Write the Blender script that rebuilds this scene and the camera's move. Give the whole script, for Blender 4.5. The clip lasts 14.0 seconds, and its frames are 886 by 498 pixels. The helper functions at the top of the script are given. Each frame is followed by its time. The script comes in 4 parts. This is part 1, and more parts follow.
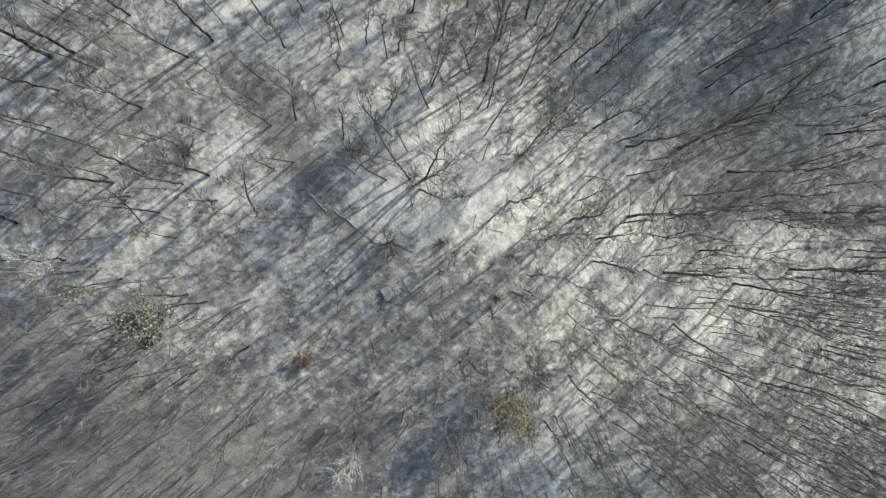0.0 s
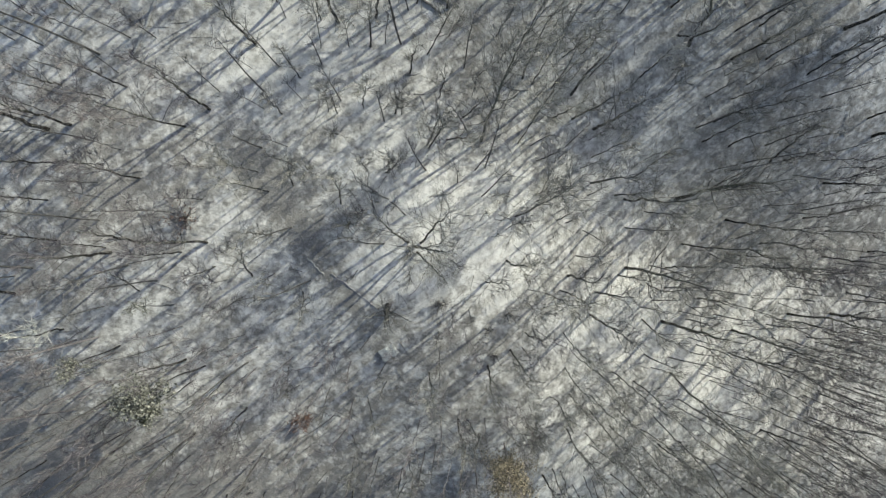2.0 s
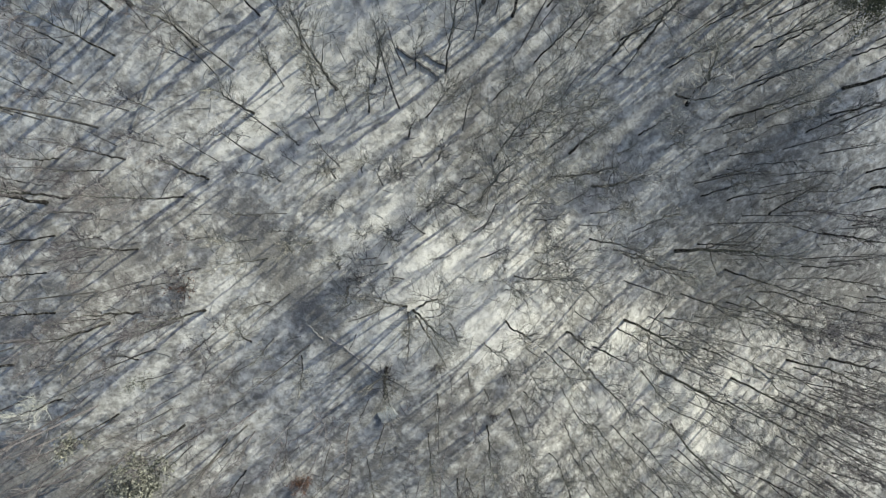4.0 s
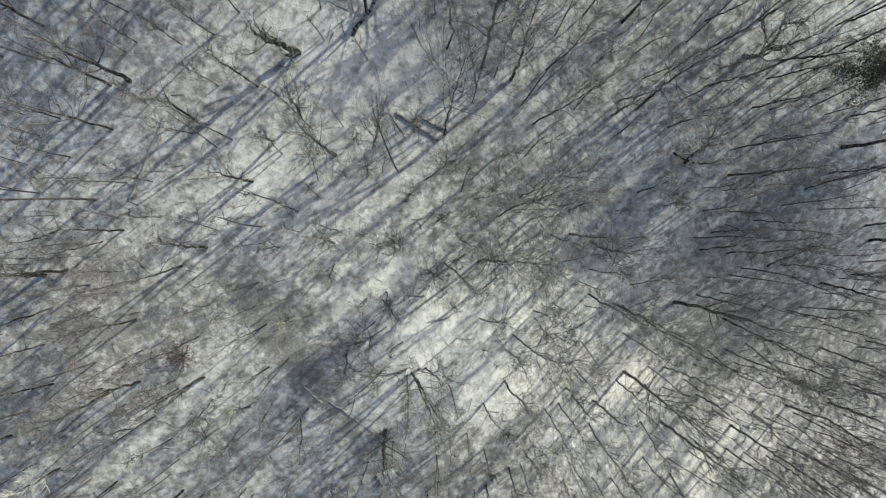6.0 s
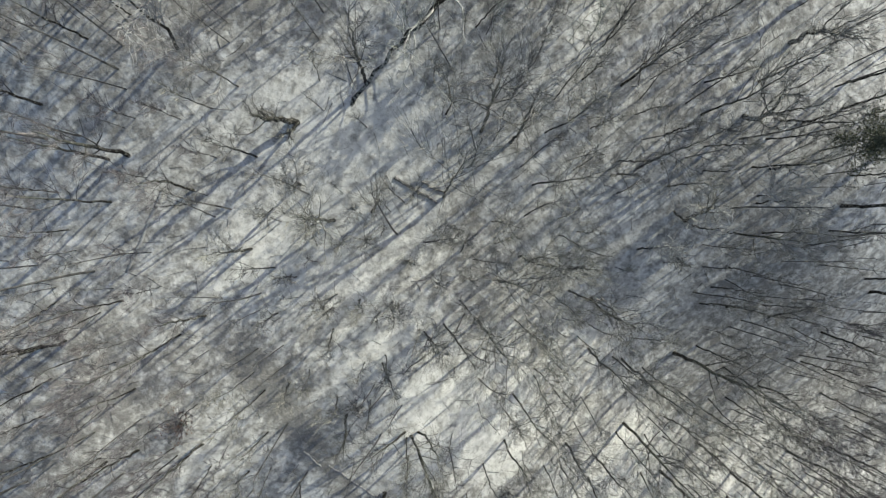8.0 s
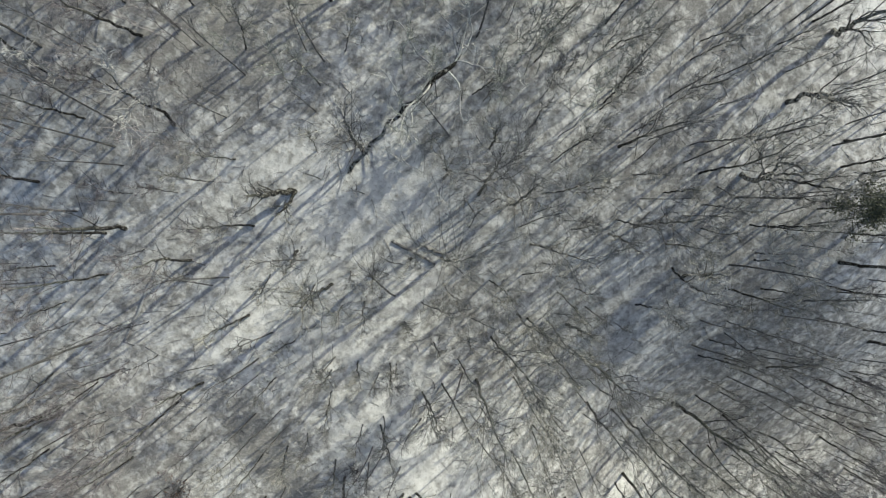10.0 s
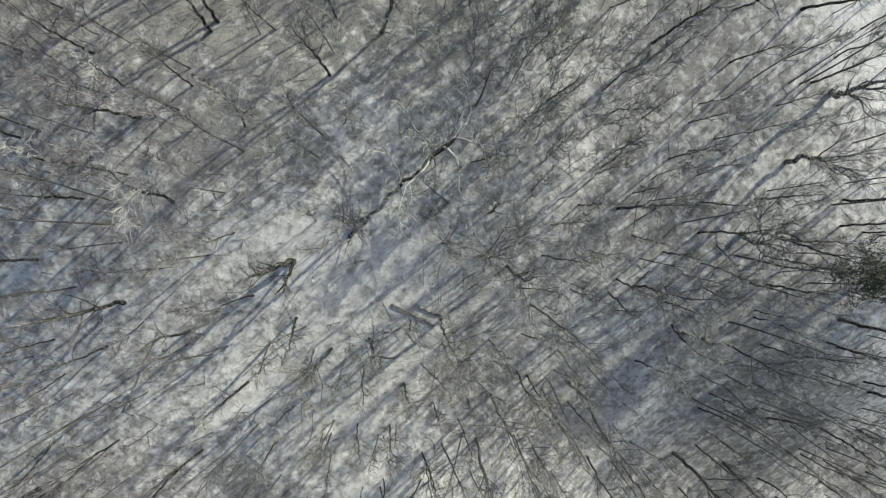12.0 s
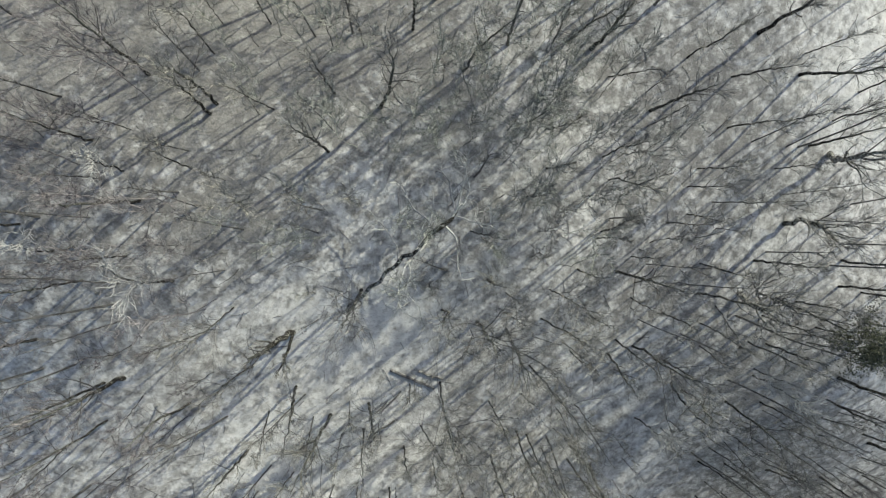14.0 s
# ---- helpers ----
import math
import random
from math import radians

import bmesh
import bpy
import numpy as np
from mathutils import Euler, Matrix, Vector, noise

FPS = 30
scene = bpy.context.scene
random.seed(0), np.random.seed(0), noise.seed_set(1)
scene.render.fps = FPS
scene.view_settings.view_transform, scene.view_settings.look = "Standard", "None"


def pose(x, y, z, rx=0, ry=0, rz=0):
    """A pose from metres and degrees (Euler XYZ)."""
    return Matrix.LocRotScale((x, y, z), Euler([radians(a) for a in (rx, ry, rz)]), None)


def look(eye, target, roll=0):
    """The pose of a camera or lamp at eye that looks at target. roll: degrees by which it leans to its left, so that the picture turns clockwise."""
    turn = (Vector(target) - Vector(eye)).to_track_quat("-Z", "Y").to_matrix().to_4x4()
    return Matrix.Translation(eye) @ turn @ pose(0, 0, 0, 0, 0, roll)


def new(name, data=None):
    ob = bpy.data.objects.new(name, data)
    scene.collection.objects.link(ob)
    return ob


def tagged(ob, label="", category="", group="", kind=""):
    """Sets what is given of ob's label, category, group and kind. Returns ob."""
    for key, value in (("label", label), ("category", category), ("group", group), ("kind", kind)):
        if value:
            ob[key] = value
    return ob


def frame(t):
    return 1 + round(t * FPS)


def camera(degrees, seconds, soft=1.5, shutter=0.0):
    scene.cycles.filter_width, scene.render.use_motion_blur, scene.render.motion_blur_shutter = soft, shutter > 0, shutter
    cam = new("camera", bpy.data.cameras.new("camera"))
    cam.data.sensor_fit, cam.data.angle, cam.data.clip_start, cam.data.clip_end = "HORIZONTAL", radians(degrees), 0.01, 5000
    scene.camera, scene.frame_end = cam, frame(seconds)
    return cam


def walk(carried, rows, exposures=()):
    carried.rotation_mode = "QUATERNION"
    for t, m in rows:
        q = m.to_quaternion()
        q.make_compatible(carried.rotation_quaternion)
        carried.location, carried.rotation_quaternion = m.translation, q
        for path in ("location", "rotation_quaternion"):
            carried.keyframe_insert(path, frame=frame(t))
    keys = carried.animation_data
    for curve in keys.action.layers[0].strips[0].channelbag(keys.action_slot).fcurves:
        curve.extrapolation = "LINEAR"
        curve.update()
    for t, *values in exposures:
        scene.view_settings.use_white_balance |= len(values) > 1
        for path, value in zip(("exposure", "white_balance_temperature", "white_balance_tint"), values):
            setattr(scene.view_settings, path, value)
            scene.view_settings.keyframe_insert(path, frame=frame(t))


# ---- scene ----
cam = camera(73.7, 14.0, soft=1.25)
# The drone flies level along +y and looks straight down.
METRES, EYE, TILT, LEAN, TURN = 35.2, 48.0, -90.0, 0.0, 0.0
ROWS = [
    (0, 0.0024, -0.0014, -0.0023, -0.038, 0.175, -0.007),
    (0.5, 0.0026, -0.0017, 0.0330, -0.087, 0.181, 0.053),
    (1, 0.0037, -0.0016, 0.0694, -0.097, 0.172, 0.092),
    (1.5, 0.0062, -0.0019, 0.1060, -0.053, 0.180, 0.126),
    (2, 0.0083, -0.0025, 0.1440, -0.029, 0.133, 0.164),
    (2.5, 0.0093, -0.0021, 0.1817, -0.018, 0.108, 0.200),
    (3, 0.0101, -0.0022, 0.2182, -0.012, 0.137, 0.213),
    (5.5, 0.0128, -0.0029, 0.4000, -0.103, 0.180, 0.350),
    (6, 0.0131, -0.0024, 0.4358, -0.112, 0.195, 0.357),
    (6.5, 0.0133, -0.0019, 0.4717, -0.123, 0.199, 0.375),
    (7, 0.0138, -0.0015, 0.5082, -0.124, 0.196, 0.393),
    (7.5, 0.0137, -0.0006, 0.5438, -0.159, 0.227, 0.390),
    (8, 0.0147, -0.0001, 0.5790, -0.154, 0.250, 0.404),
    (10.5, 0.0215, -0.0001, 0.7495, -0.165, 0.485, 0.630),
    (11, 0.0220, -0.0003, 0.7841, -0.175, 0.527, 0.673),
    (11.5, 0.0229, -0.0008, 0.8186, -0.159, 0.569, 0.711),
    (12, 0.0241, -0.0013, 0.8535, -0.148, 0.583, 0.738),
    (12.5, 0.0260, -0.0023, 0.8883, -0.116, 0.626, 0.773),
    (13, 0.0271, -0.0031, 0.9235, -0.109, 0.667, 0.825),
    (13.5, 0.0278, -0.0039, 0.9600, -0.116, 0.671, 0.856),
    (14, 0.0278, -0.0047, 0.9955, -0.165, 0.712, 0.902),
]
walk(cam, [(t, pose(0, 0, EYE, TILT, LEAN, TURN) @ pose(METRES * x, METRES * y, METRES * z, 90 + pitch, roll, yaw)) for t, x, y, z, yaw, pitch, roll in ROWS], exposures=[(0, 0.07, 6255, 8.5), (14, 0.04, 6265, 8.5)])

# ---- world, sun and sky ----
SUN_EL = 31.0
SUN_AZ = math.atan2(0.79, 0.61)          # from +y towards +x
world = bpy.data.worlds.new("winter_sky")
scene.world = world
world.use_nodes = True
wn, wl = world.node_tree.nodes, world.node_tree.links
wn.clear()
sky = wn.new("ShaderNodeTexSky")
sky.sky_type = "NISHITA"
sky.sun_disc = False
sky.sun_elevation = radians(SUN_EL)
sky.sun_rotation = SUN_AZ
sky.dust_density = 2.1
back = wn.new("ShaderNodeBackground")
back.inputs["Strength"].default_value = 0.109
wout = wn.new("ShaderNodeOutputWorld")
wl.new(sky.outputs[0], back.inputs[0])
wl.new(back.outputs[0], wout.inputs[0])
sun_data = bpy.data.lights.new("sun", "SUN")
sun_data.energy, sun_data.angle, sun_data.color = 3.3, radians(0.53), (1.0, 0.955, 0.77)
sun = new("sun", sun_data)
sun_from = Vector((math.sin(SUN_AZ) * math.cos(radians(SUN_EL)), math.cos(SUN_AZ) * math.cos(radians(SUN_EL)), math.sin(radians(SUN_EL))))
sun.matrix_world = look(sun_from * 300, (0, 0, 0))

rng = random.Random(11)


# ---- materials ----
def material(name, rough=0.9):
    m = bpy.data.materials.new(name)
    m.use_nodes = True
    b = m.node_tree.nodes["Principled BSDF"]
    b.inputs["Roughness"].default_value = rough
    b.inputs["Specular IOR Level"].default_value = 0.25
    return m, m.node_tree.nodes, m.node_tree.links, b


def noise_node(n, l, scale, detail=4.0, rough=0.6, space="Object", stretch=None):
    tc = n.new("ShaderNodeTexCoord")
    tex = n.new("ShaderNodeTexNoise")
    tex.inputs["Scale"].default_value = scale
    tex.inputs["Detail"].default_value = detail
    tex.inputs["Roughness"].default_value = rough
    if stretch:
        mp = n.new("ShaderNodeMapping")
        mp.inputs["Scale"].default_value = stretch
        l.new(tc.outputs[space], mp.inputs[0])
        l.new(mp.outputs[0], tex.inputs["Vector"])
    else:
        l.new(tc.outputs[space], tex.inputs["Vector"])
    return tex.outputs["Fac"]


def ramp(n, l, fac, stops):
    r = n.new("ShaderNodeValToRGB")
    e = r.color_ramp.elements
    e[0].position, e[0].color = stops[0][0], (*stops[0][1], 1)
    e[1].position, e[1].color = stops[-1][0], (*stops[-1][1], 1)
    for p, c in stops[1:-1]:
        k = e.new(p)
        k.color = (*c, 1)
    l.new(fac, r.inputs[0])
    return r.outputs[0]


def mix(n, l, fac, a, b, kind="MIX"):
    k = n.new("ShaderNodeMix")
    k.data_type, k.blend_type = "RGBA", kind
    for sock, v in ((k.inputs[0], fac), (k.inputs[6], a), (k.inputs[7], b)):
        if isinstance(v, bpy.types.NodeSocket):
            l.new(v, sock)
        else:
            sock.default_value = v if isinstance(v, float) else (*v, 1)
    return k.outputs[2]


def bump(n, l, b, height, strength, distance):
    k = n.new("ShaderNodeBump")
    k.inputs["Strength"].default_value, k.inputs["Distance"].default_value = strength, distance
    l.new(height, k.inputs["Height"])
    l.new(k.outputs[0], b.inputs["Normal"])


def snow_ground():
    """Thin old snow with leaf litter showing through, and a trail of bare litter that runs down the slope."""
    m, n, l, b = material("thin_snow_over_litter", 0.8)
    snow = ramp(n, l, noise_node(n, l, 1.3, 6, 0.65), [(0.32, (0.55, 0.55, 0.525)), (0.5, (0.78, 0.78, 0.75)), (0.66, (0.90, 0.90, 0.87))])
    litter = ramp(n, l, noise_node(n, l, 7.0, 6, 0.7), [(0.3, (0.086, 0.083, 0.078)), (0.7, (0.36, 0.35, 0.328))])
    damp = ramp(n, l, noise_node(n, l, 0.75, 4, 0.6), [(0.34, (0.62, 0.61, 0.60)), (0.62, (1.12, 1.12, 1.11))])
    litter = mix(n, l, 1.0, litter, damp, "MULTIPLY")
    wide = noise_node(n, l, 0.07, 3, 0.5)
    mid = noise_node(n, l, 1.1, 6, 0.65)
    fine = noise_node(n, l, 2.4, 6, 0.65)

    def sum_of(x, k, y):
        add = n.new("ShaderNodeMath")
        add.operation = "MULTIPLY_ADD"
        add.inputs[1].default_value = k
        l.new(x, add.inputs[0])
        l.new(y, add.inputs[2])
        return add.outputs[0]

    def scaled(x, k):
        mul = n.new("ShaderNodeMath")
        mul.operation = "MULTIPLY"
        mul.inputs[1].default_value = k
        l.new(x, mul.inputs[0])
        return mul.outputs[0]

    cover = sum_of(wide, 0.5, sum_of(mid, 0.85, scaled(fine, 0.56)))
    # the trail: distance from its line, uneven at the edge
    tc = n.new("ShaderNodeTexCoord")
    mp = n.new("ShaderNodeMapping")
    mp.vector_type = "TEXTURE"
    mp.inputs["Location"].default_value = (-9.6, 3.4, 0.0)
    mp.inputs["Rotation"].default_value = (0, 0, radians(-57.5))
    l.new(tc.outputs["Object"], mp.inputs[0])
    sep = n.new("ShaderNodeSeparateXYZ")
    l.new(mp.outputs[0], sep.inputs[0])
    off = n.new("ShaderNodeMath")
    off.operation = "ABSOLUTE"
    winding = n.new("ShaderNodeMath")
    winding.operation = "SUBTRACT"
    winding.inputs[1].default_value = 1.75
    l.new(sum_of(wide, 2.0, sep.outputs["Y"]), winding.inputs[0])
    l.new(winding.outputs[0], off.inputs[0])
    near = n.new("ShaderNodeMapRange")
    near.inputs["From Min"].default_value, near.inputs["From Max"].default_value = 1.7, 2.8
    near.inputs["To Min"].default_value, near.inputs["To Max"].default_value = 0.145, 0.0
    l.new(sum_of(mid, 2.2, off.outputs[0]), near.inputs["Value"])
    fade = n.new("ShaderNodeMapRange")
    fade.inputs["From Min"].default_value, fade.inputs["From Max"].default_value = 7.0, 13.0
    fade.inputs["To Min"].default_value, fade.inputs["To Max"].default_value = 1.0, 0.0
    middle = n.new("ShaderNodeMath")
    middle.operation = "ADD"
    middle.inputs[1].default_value = 3.0
    l.new(sep.outputs["X"], middle.inputs[0])
    ends = n.new("ShaderNodeMath")
    ends.operation = "ABSOLUTE"
    l.new(middle.outputs[0], ends.inputs[0])
    l.new(ends.outputs[0], fade.inputs["Value"])
    total = n.new("ShaderNodeMath")
    total.operation = "MULTIPLY_ADD"
    l.new(near.outputs[0], total.inputs[0])
    l.new(fade.outputs[0], total.inputs[1])
    l.new(cover, total.inputs[2])
    # Bright and dim regions painted in: more litter where the ground lies shaded
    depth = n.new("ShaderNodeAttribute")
    depth.attribute_name = "snow_as_light"
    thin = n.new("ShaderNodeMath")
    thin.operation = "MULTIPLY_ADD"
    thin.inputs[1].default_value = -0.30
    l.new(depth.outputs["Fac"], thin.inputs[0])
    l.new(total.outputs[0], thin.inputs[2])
    bare = ramp(n, l, thin.outputs[0], [(0.0, (0.0, 0.0, 0.0)), (1.0, (0.82, 0.82, 0.82))])
    bare.node.color_ramp.elements[0].position = 0.41
    bare.node.color_ramp.elements[1].position = 0.525
    half = n.new("ShaderNodeMath")
    half.operation = "MULTIPLY"
    half.inputs[1].default_value = 0.5
    l.new(thin.outputs[0], half.inputs[0])
    l.remove(bare.node.inputs[0].links[0])
    l.new(half.outputs[0], bare.node.inputs[0])
    specks = ramp(n, l, noise_node(n, l, 4.5, 3, 0.6), [(0.58, (0, 0, 0)), (0.68, (0.4, 0.4, 0.4))])
    l.new(mix(n, l, specks, mix(n, l, bare, snow, litter), (0.17, 0.155, 0.135)), b.inputs["Base Color"])
    bump(n, l, b, noise_node(n, l, 2.2, 6, 0.6), 0.5, 0.15)
    return m


def bark(name, dark, light, scale=6.0, flecks=None, paler_above=None, mixed=False, caught=0.53):
    """Rough bark; flecks: colour of lichen and caught snow; paler_above: the height from which the bark turns paler."""
    m, n, l, b = material(name, 0.9)
    fac = noise_node(n, l, scale, 6, 0.7, stretch=(1, 1, 0.25))
    col = ramp(n, l, fac, [(0.35, dark), (0.72, light)])
    if flecks:
        spots = ramp(n, l, noise_node(n, l, 5.0, 4, 0.65), [(caught, (0, 0, 0)), (caught + 0.1, (0.75, 0.75, 0.75))])
        if paler_above is not None:
            tc = n.new("ShaderNodeTexCoord")
            sep = n.new("ShaderNodeSeparateXYZ")
            l.new(tc.outputs["Object"], sep.inputs[0])
            up = n.new("ShaderNodeMapRange")
            up.inputs["From Min"].default_value, up.inputs["From Max"].default_value = paler_above, paler_above + 4.5
            l.new(sep.outputs["Z"], up.inputs["Value"])
            col = mix(n, l, up.outputs[0], col, (0.108, 0.114, 0.100))
        col = mix(n, l, spots, col, flecks)
    if mixed:                                          # twig by twig at random, the brightest painting in sunlit glints
        geo = n.new("ShaderNodeNewGeometry")
        shade = ramp(n, l, geo.outputs["Random Per Island"], [(0.0, (0.35, 0.35, 0.35)), (0.55, (0.85, 0.85, 0.85)), (0.8, (1.2, 1.2, 1.18)), (1.0, (1.7, 1.68, 1.62))])
        col = mix(n, l, 1.0, col, shade, "MULTIPLY")
    info = n.new("ShaderNodeObjectInfo")
    tone = ramp(n, l, info.outputs["Random"], [(0.0, (0.7, 0.7, 0.72)), (1.0, (1.2, 1.2, 1.12))])
    l.new(mix(n, l, 1.0, col, tone, "MULTIPLY"), b.inputs["Base Color"])
    bump(n, l, b, fac, 0.5, 0.03)
    return m


SNOW = snow_ground()
BARK = bark("dark_bark", (0.010, 0.0095, 0.009), (0.040, 0.037, 0.034), 6.0, (0.42, 0.42, 0.40), 3.0)
TWIG = bark("grey_brown_twigs", (0.222, 0.218, 0.205), (0.47, 0.464, 0.437), 3.0, mixed=True)
BRUSH_BARK = bark("dark_young_bark", (0.045, 0.044, 0.042), (0.17, 0.165, 0.155))
SNOWY_BARK = bark("snow_flecked_bark", (0.010, 0.0095, 0.009), (0.045, 0.042, 0.039), 6.0, (0.50, 0.50, 0.48), 3.0, caught=0.45)
POLE_BARK = bark("grey_pole_bark", (0.085, 0.084, 0.08), (0.25, 0.245, 0.232))
# Dimmer plum copy of TWIG; paints in the lens's dark purplish edges
DIM_PLUM_TWIG = bark("dim_plum_twigs", (0.158, 0.146, 0.156), (0.34, 0.318, 0.338), 3.0, mixed=True)
LICHEN_TWIG = bark("lichen_grey_twigs", (0.205, 0.217, 0.202), (0.44, 0.46, 0.43), 3.0, mixed=True)
BURRED_BARK = bark("black_burred_bark", (0.008, 0.0078, 0.0075), (0.030, 0.028, 0.026), 6.0, (0.45, 0.45, 0.43), caught=0.54)
PALE = bark("pale_smooth_bark", (0.42, 0.422, 0.415), (0.74, 0.744, 0.735), 4.0)

# ---- the hillside ----
GRID_X = (-38, -25, -12, 1, 14, 27, 40, 53)
GRID_Y = (-32, -19, -6, 7, 20, 33, 46, 59)
BASE = (-4.364, -2.491, 2.592)
SWELLS = [
    0.00, 0.18, 0.10, 0.34, -0.10, 0.50, 0.37, -0.75,
    -0.12, 2.29, 1.51, 1.10, 0.76, 2.09, 1.27, -1.90,
    -1.66, 1.07, -3.24, 1.62, 0.69, -0.36, 0.47, -1.12,
    -0.08, 2.88, -0.54, 5.08, -1.70, -4.41, -3.13, -3.03,
    -2.04, -1.15, -0.66, -4.13, -0.85, 3.13, 4.31, -1.21,
    -1.11, 1.28, 0.64, 1.03, 1.54, -3.06, 2.88, 0.86,
    0.43, 2.08, 0.67, 0.03, 0.17, 0.89, -0.02, -0.19,
    -0.24, -0.81, -1.41, -1.56, -0.05, 2.36, 0.49, -0.12,
]


def hill(x, y):
    """Height of the smooth hillside, which falls towards +x into a ravine."""
    x, y = np.asarray(x, float), np.asarray(y, float)
    z = BASE[0] + BASE[1] * 9 * np.tanh(x / 90) + BASE[2] * 9 * np.tanh(y / 90)
    k = 0
    for cy in GRID_Y:
        for cx in GRID_X:
            z = z + SWELLS[k] * np.exp(-((x - cx) ** 2 + (y - cy) ** 2) / (2 * 11.0**2))
            k += 1
    return z


# Centres and radii of the places that look bright
BRIGHT_SPOTS = ((-15, 5, 4), (-4, 4, 6), (5, 4, 4), (14, -2, 5), (21, 0, 5), (28, -9, 7), (-10, 20, 6), (-3, 24, 4), (-3, 10, 6), (4, 9, 4), (37, 48, 5), (-10, 30, 5), (-4, 28, 5))


def shade_weight(x, y):
    """Shade weight: low round the bright spots, where less brush and litter go."""
    d = min(math.hypot(x - a, y - b) / r for a, b, r in BRIGHT_SPOTS)
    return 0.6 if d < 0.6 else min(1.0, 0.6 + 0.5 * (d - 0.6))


def litter_as_shade(x, y):
    """Shade painted as litter, up the slope and below the trail in the west."""
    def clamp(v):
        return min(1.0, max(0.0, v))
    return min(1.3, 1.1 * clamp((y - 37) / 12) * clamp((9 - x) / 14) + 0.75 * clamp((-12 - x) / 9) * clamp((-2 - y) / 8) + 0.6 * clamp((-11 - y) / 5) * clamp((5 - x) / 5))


def build_ground():
    def lines(lo, hi, step):
        fine = np.arange(lo, hi + 0.01, step)
        grow_by = np.cumsum(np.geomspace(1.5, 400, 26))
        return np.r_[lo - grow_by[::-1], fine, hi + grow_by]

    xs, ys = lines(-52, 66, 0.5), lines(-46, 72, 0.5)
    gx, gy = np.meshgrid(xs, ys)
    z = hill(gx, gy)
    rough = np.array([noise.fractal(Vector((a * 0.35, b * 0.35, 0.0)), 0.7, 2.1, 4) for a, b in zip(gx.ravel(), gy.ravel())])
    z = z + 0.10 * rough.reshape(z.shape)
    co = np.stack([gx, gy, z], -1).reshape(-1, 3)
    w, h = len(xs), len(ys)
    i = np.arange(w * h).reshape(h, w)
    faces = np.stack([i[:-1, :-1], i[:-1, 1:], i[1:, 1:], i[1:, :-1]], -1).reshape(-1, 4)
    me = bpy.data.meshes.new("ground")
    me.from_pydata(co.tolist(), [], faces.tolist())
    me.polygons.foreach_set("use_smooth", [True] * len(me.polygons))
    # More snow at the bright spots, more litter where shade is painted in
    cover = me.attributes.new("snow_as_light", "FLOAT", "POINT")
    cover.data.foreach_set("value", [1.0 - shade_weight(a, b) - 0.6 * litter_as_shade(a, b) for a, b in zip(gx.ravel(), gy.ravel())])
    me.materials.append(SNOW)
    return tagged(new("ground", me), "thin patchy snow over leaf litter on a wooded hillside", "ground", kind="structure")


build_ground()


def on_hill(x, y):
    return float(hill(x, y))


# ---- trees ----
def two_barks(me, mat, dark):
    """The first triangles keep the first material, the rest take mat."""
    me.materials.append(mat)
    me.polygons.foreach_set("material_index", (np.arange(len(me.polygons)) >= dark).astype(np.int32))
    return me


def raw_mesh(name, co, tris, mat, smooth):
    me = bpy.data.meshes.new(name)
    me.vertices.add(len(co))
    me.vertices.foreach_set("co", np.ascontiguousarray(co, np.float32).ravel())
    me.loops.add(3 * len(tris))
    me.loops.foreach_set("vertex_index", np.ascontiguousarray(tris, np.int32).ravel())
    me.polygons.add(len(tris))
    me.polygons.foreach_set("loop_start", np.arange(0, 3 * len(tris), 3, dtype=np.int32))
    me.polygons.foreach_set("use_smooth", np.full(len(tris), smooth))
    me.materials.append(mat)
    me.update(calc_edges=True)
    return me


def unit(v):
    return v / (np.linalg.norm(v, axis=-1, keepdims=True) + 1e-9)


def tubes(lines, radii, sides):
    """Tapered tubes round many lines at once: lines (n, steps, 3), radii (n, steps). The last ring closes to a point."""
    lines, radii = np.asarray(lines, float), np.asarray(radii, float)
    n, k, _ = lines.shape
    d = unit(np.gradient(lines, axis=1))
    ref = np.where(np.abs(d[:, :1, :1]) < 0.6, [[[1.0, 0, 0]]], [[[0, 1.0, 0]]])
    u = unit(np.cross(d, np.broadcast_to(ref, d.shape)))
    v = np.cross(d, u)
    a = np.arange(sides) * 2 * np.pi / sides
    ring = lines[:, :, None] + radii[:, :, None, None] * (np.cos(a)[:, None] * u[:, :, None] + np.sin(a)[:, None] * v[:, :, None])
    co = np.concatenate([ring[:, :-1].reshape(n, -1, 3), lines[:, -1:]], 1)
    s, s2 = np.arange(sides), (np.arange(sides) + 1) % sides
    tris = []
    for r in range(k - 2):
        p, q = r * sides, (r + 1) * sides
        tris += [np.stack([p + s, p + s2, q + s2], -1), np.stack([p + s, q + s2, q + s], -1)]
    p = (k - 2) * sides
    tris.append(np.stack([p + s, p + s2, np.full(sides, (k - 1) * sides)], -1))
    tris = np.concatenate(tris)
    per = (k - 1) * sides + 1
    return co.reshape(-1, 3), (tris[None] + per * np.arange(n)[:, None, None]).reshape(-1, 3)


def joined(pieces):
    co, tris, first = [], [], 0
    for c, t in pieces:
        co.append(c)
        tris.append(t + first)
        first += len(c)
    return np.concatenate(co), np.concatenate(tris)


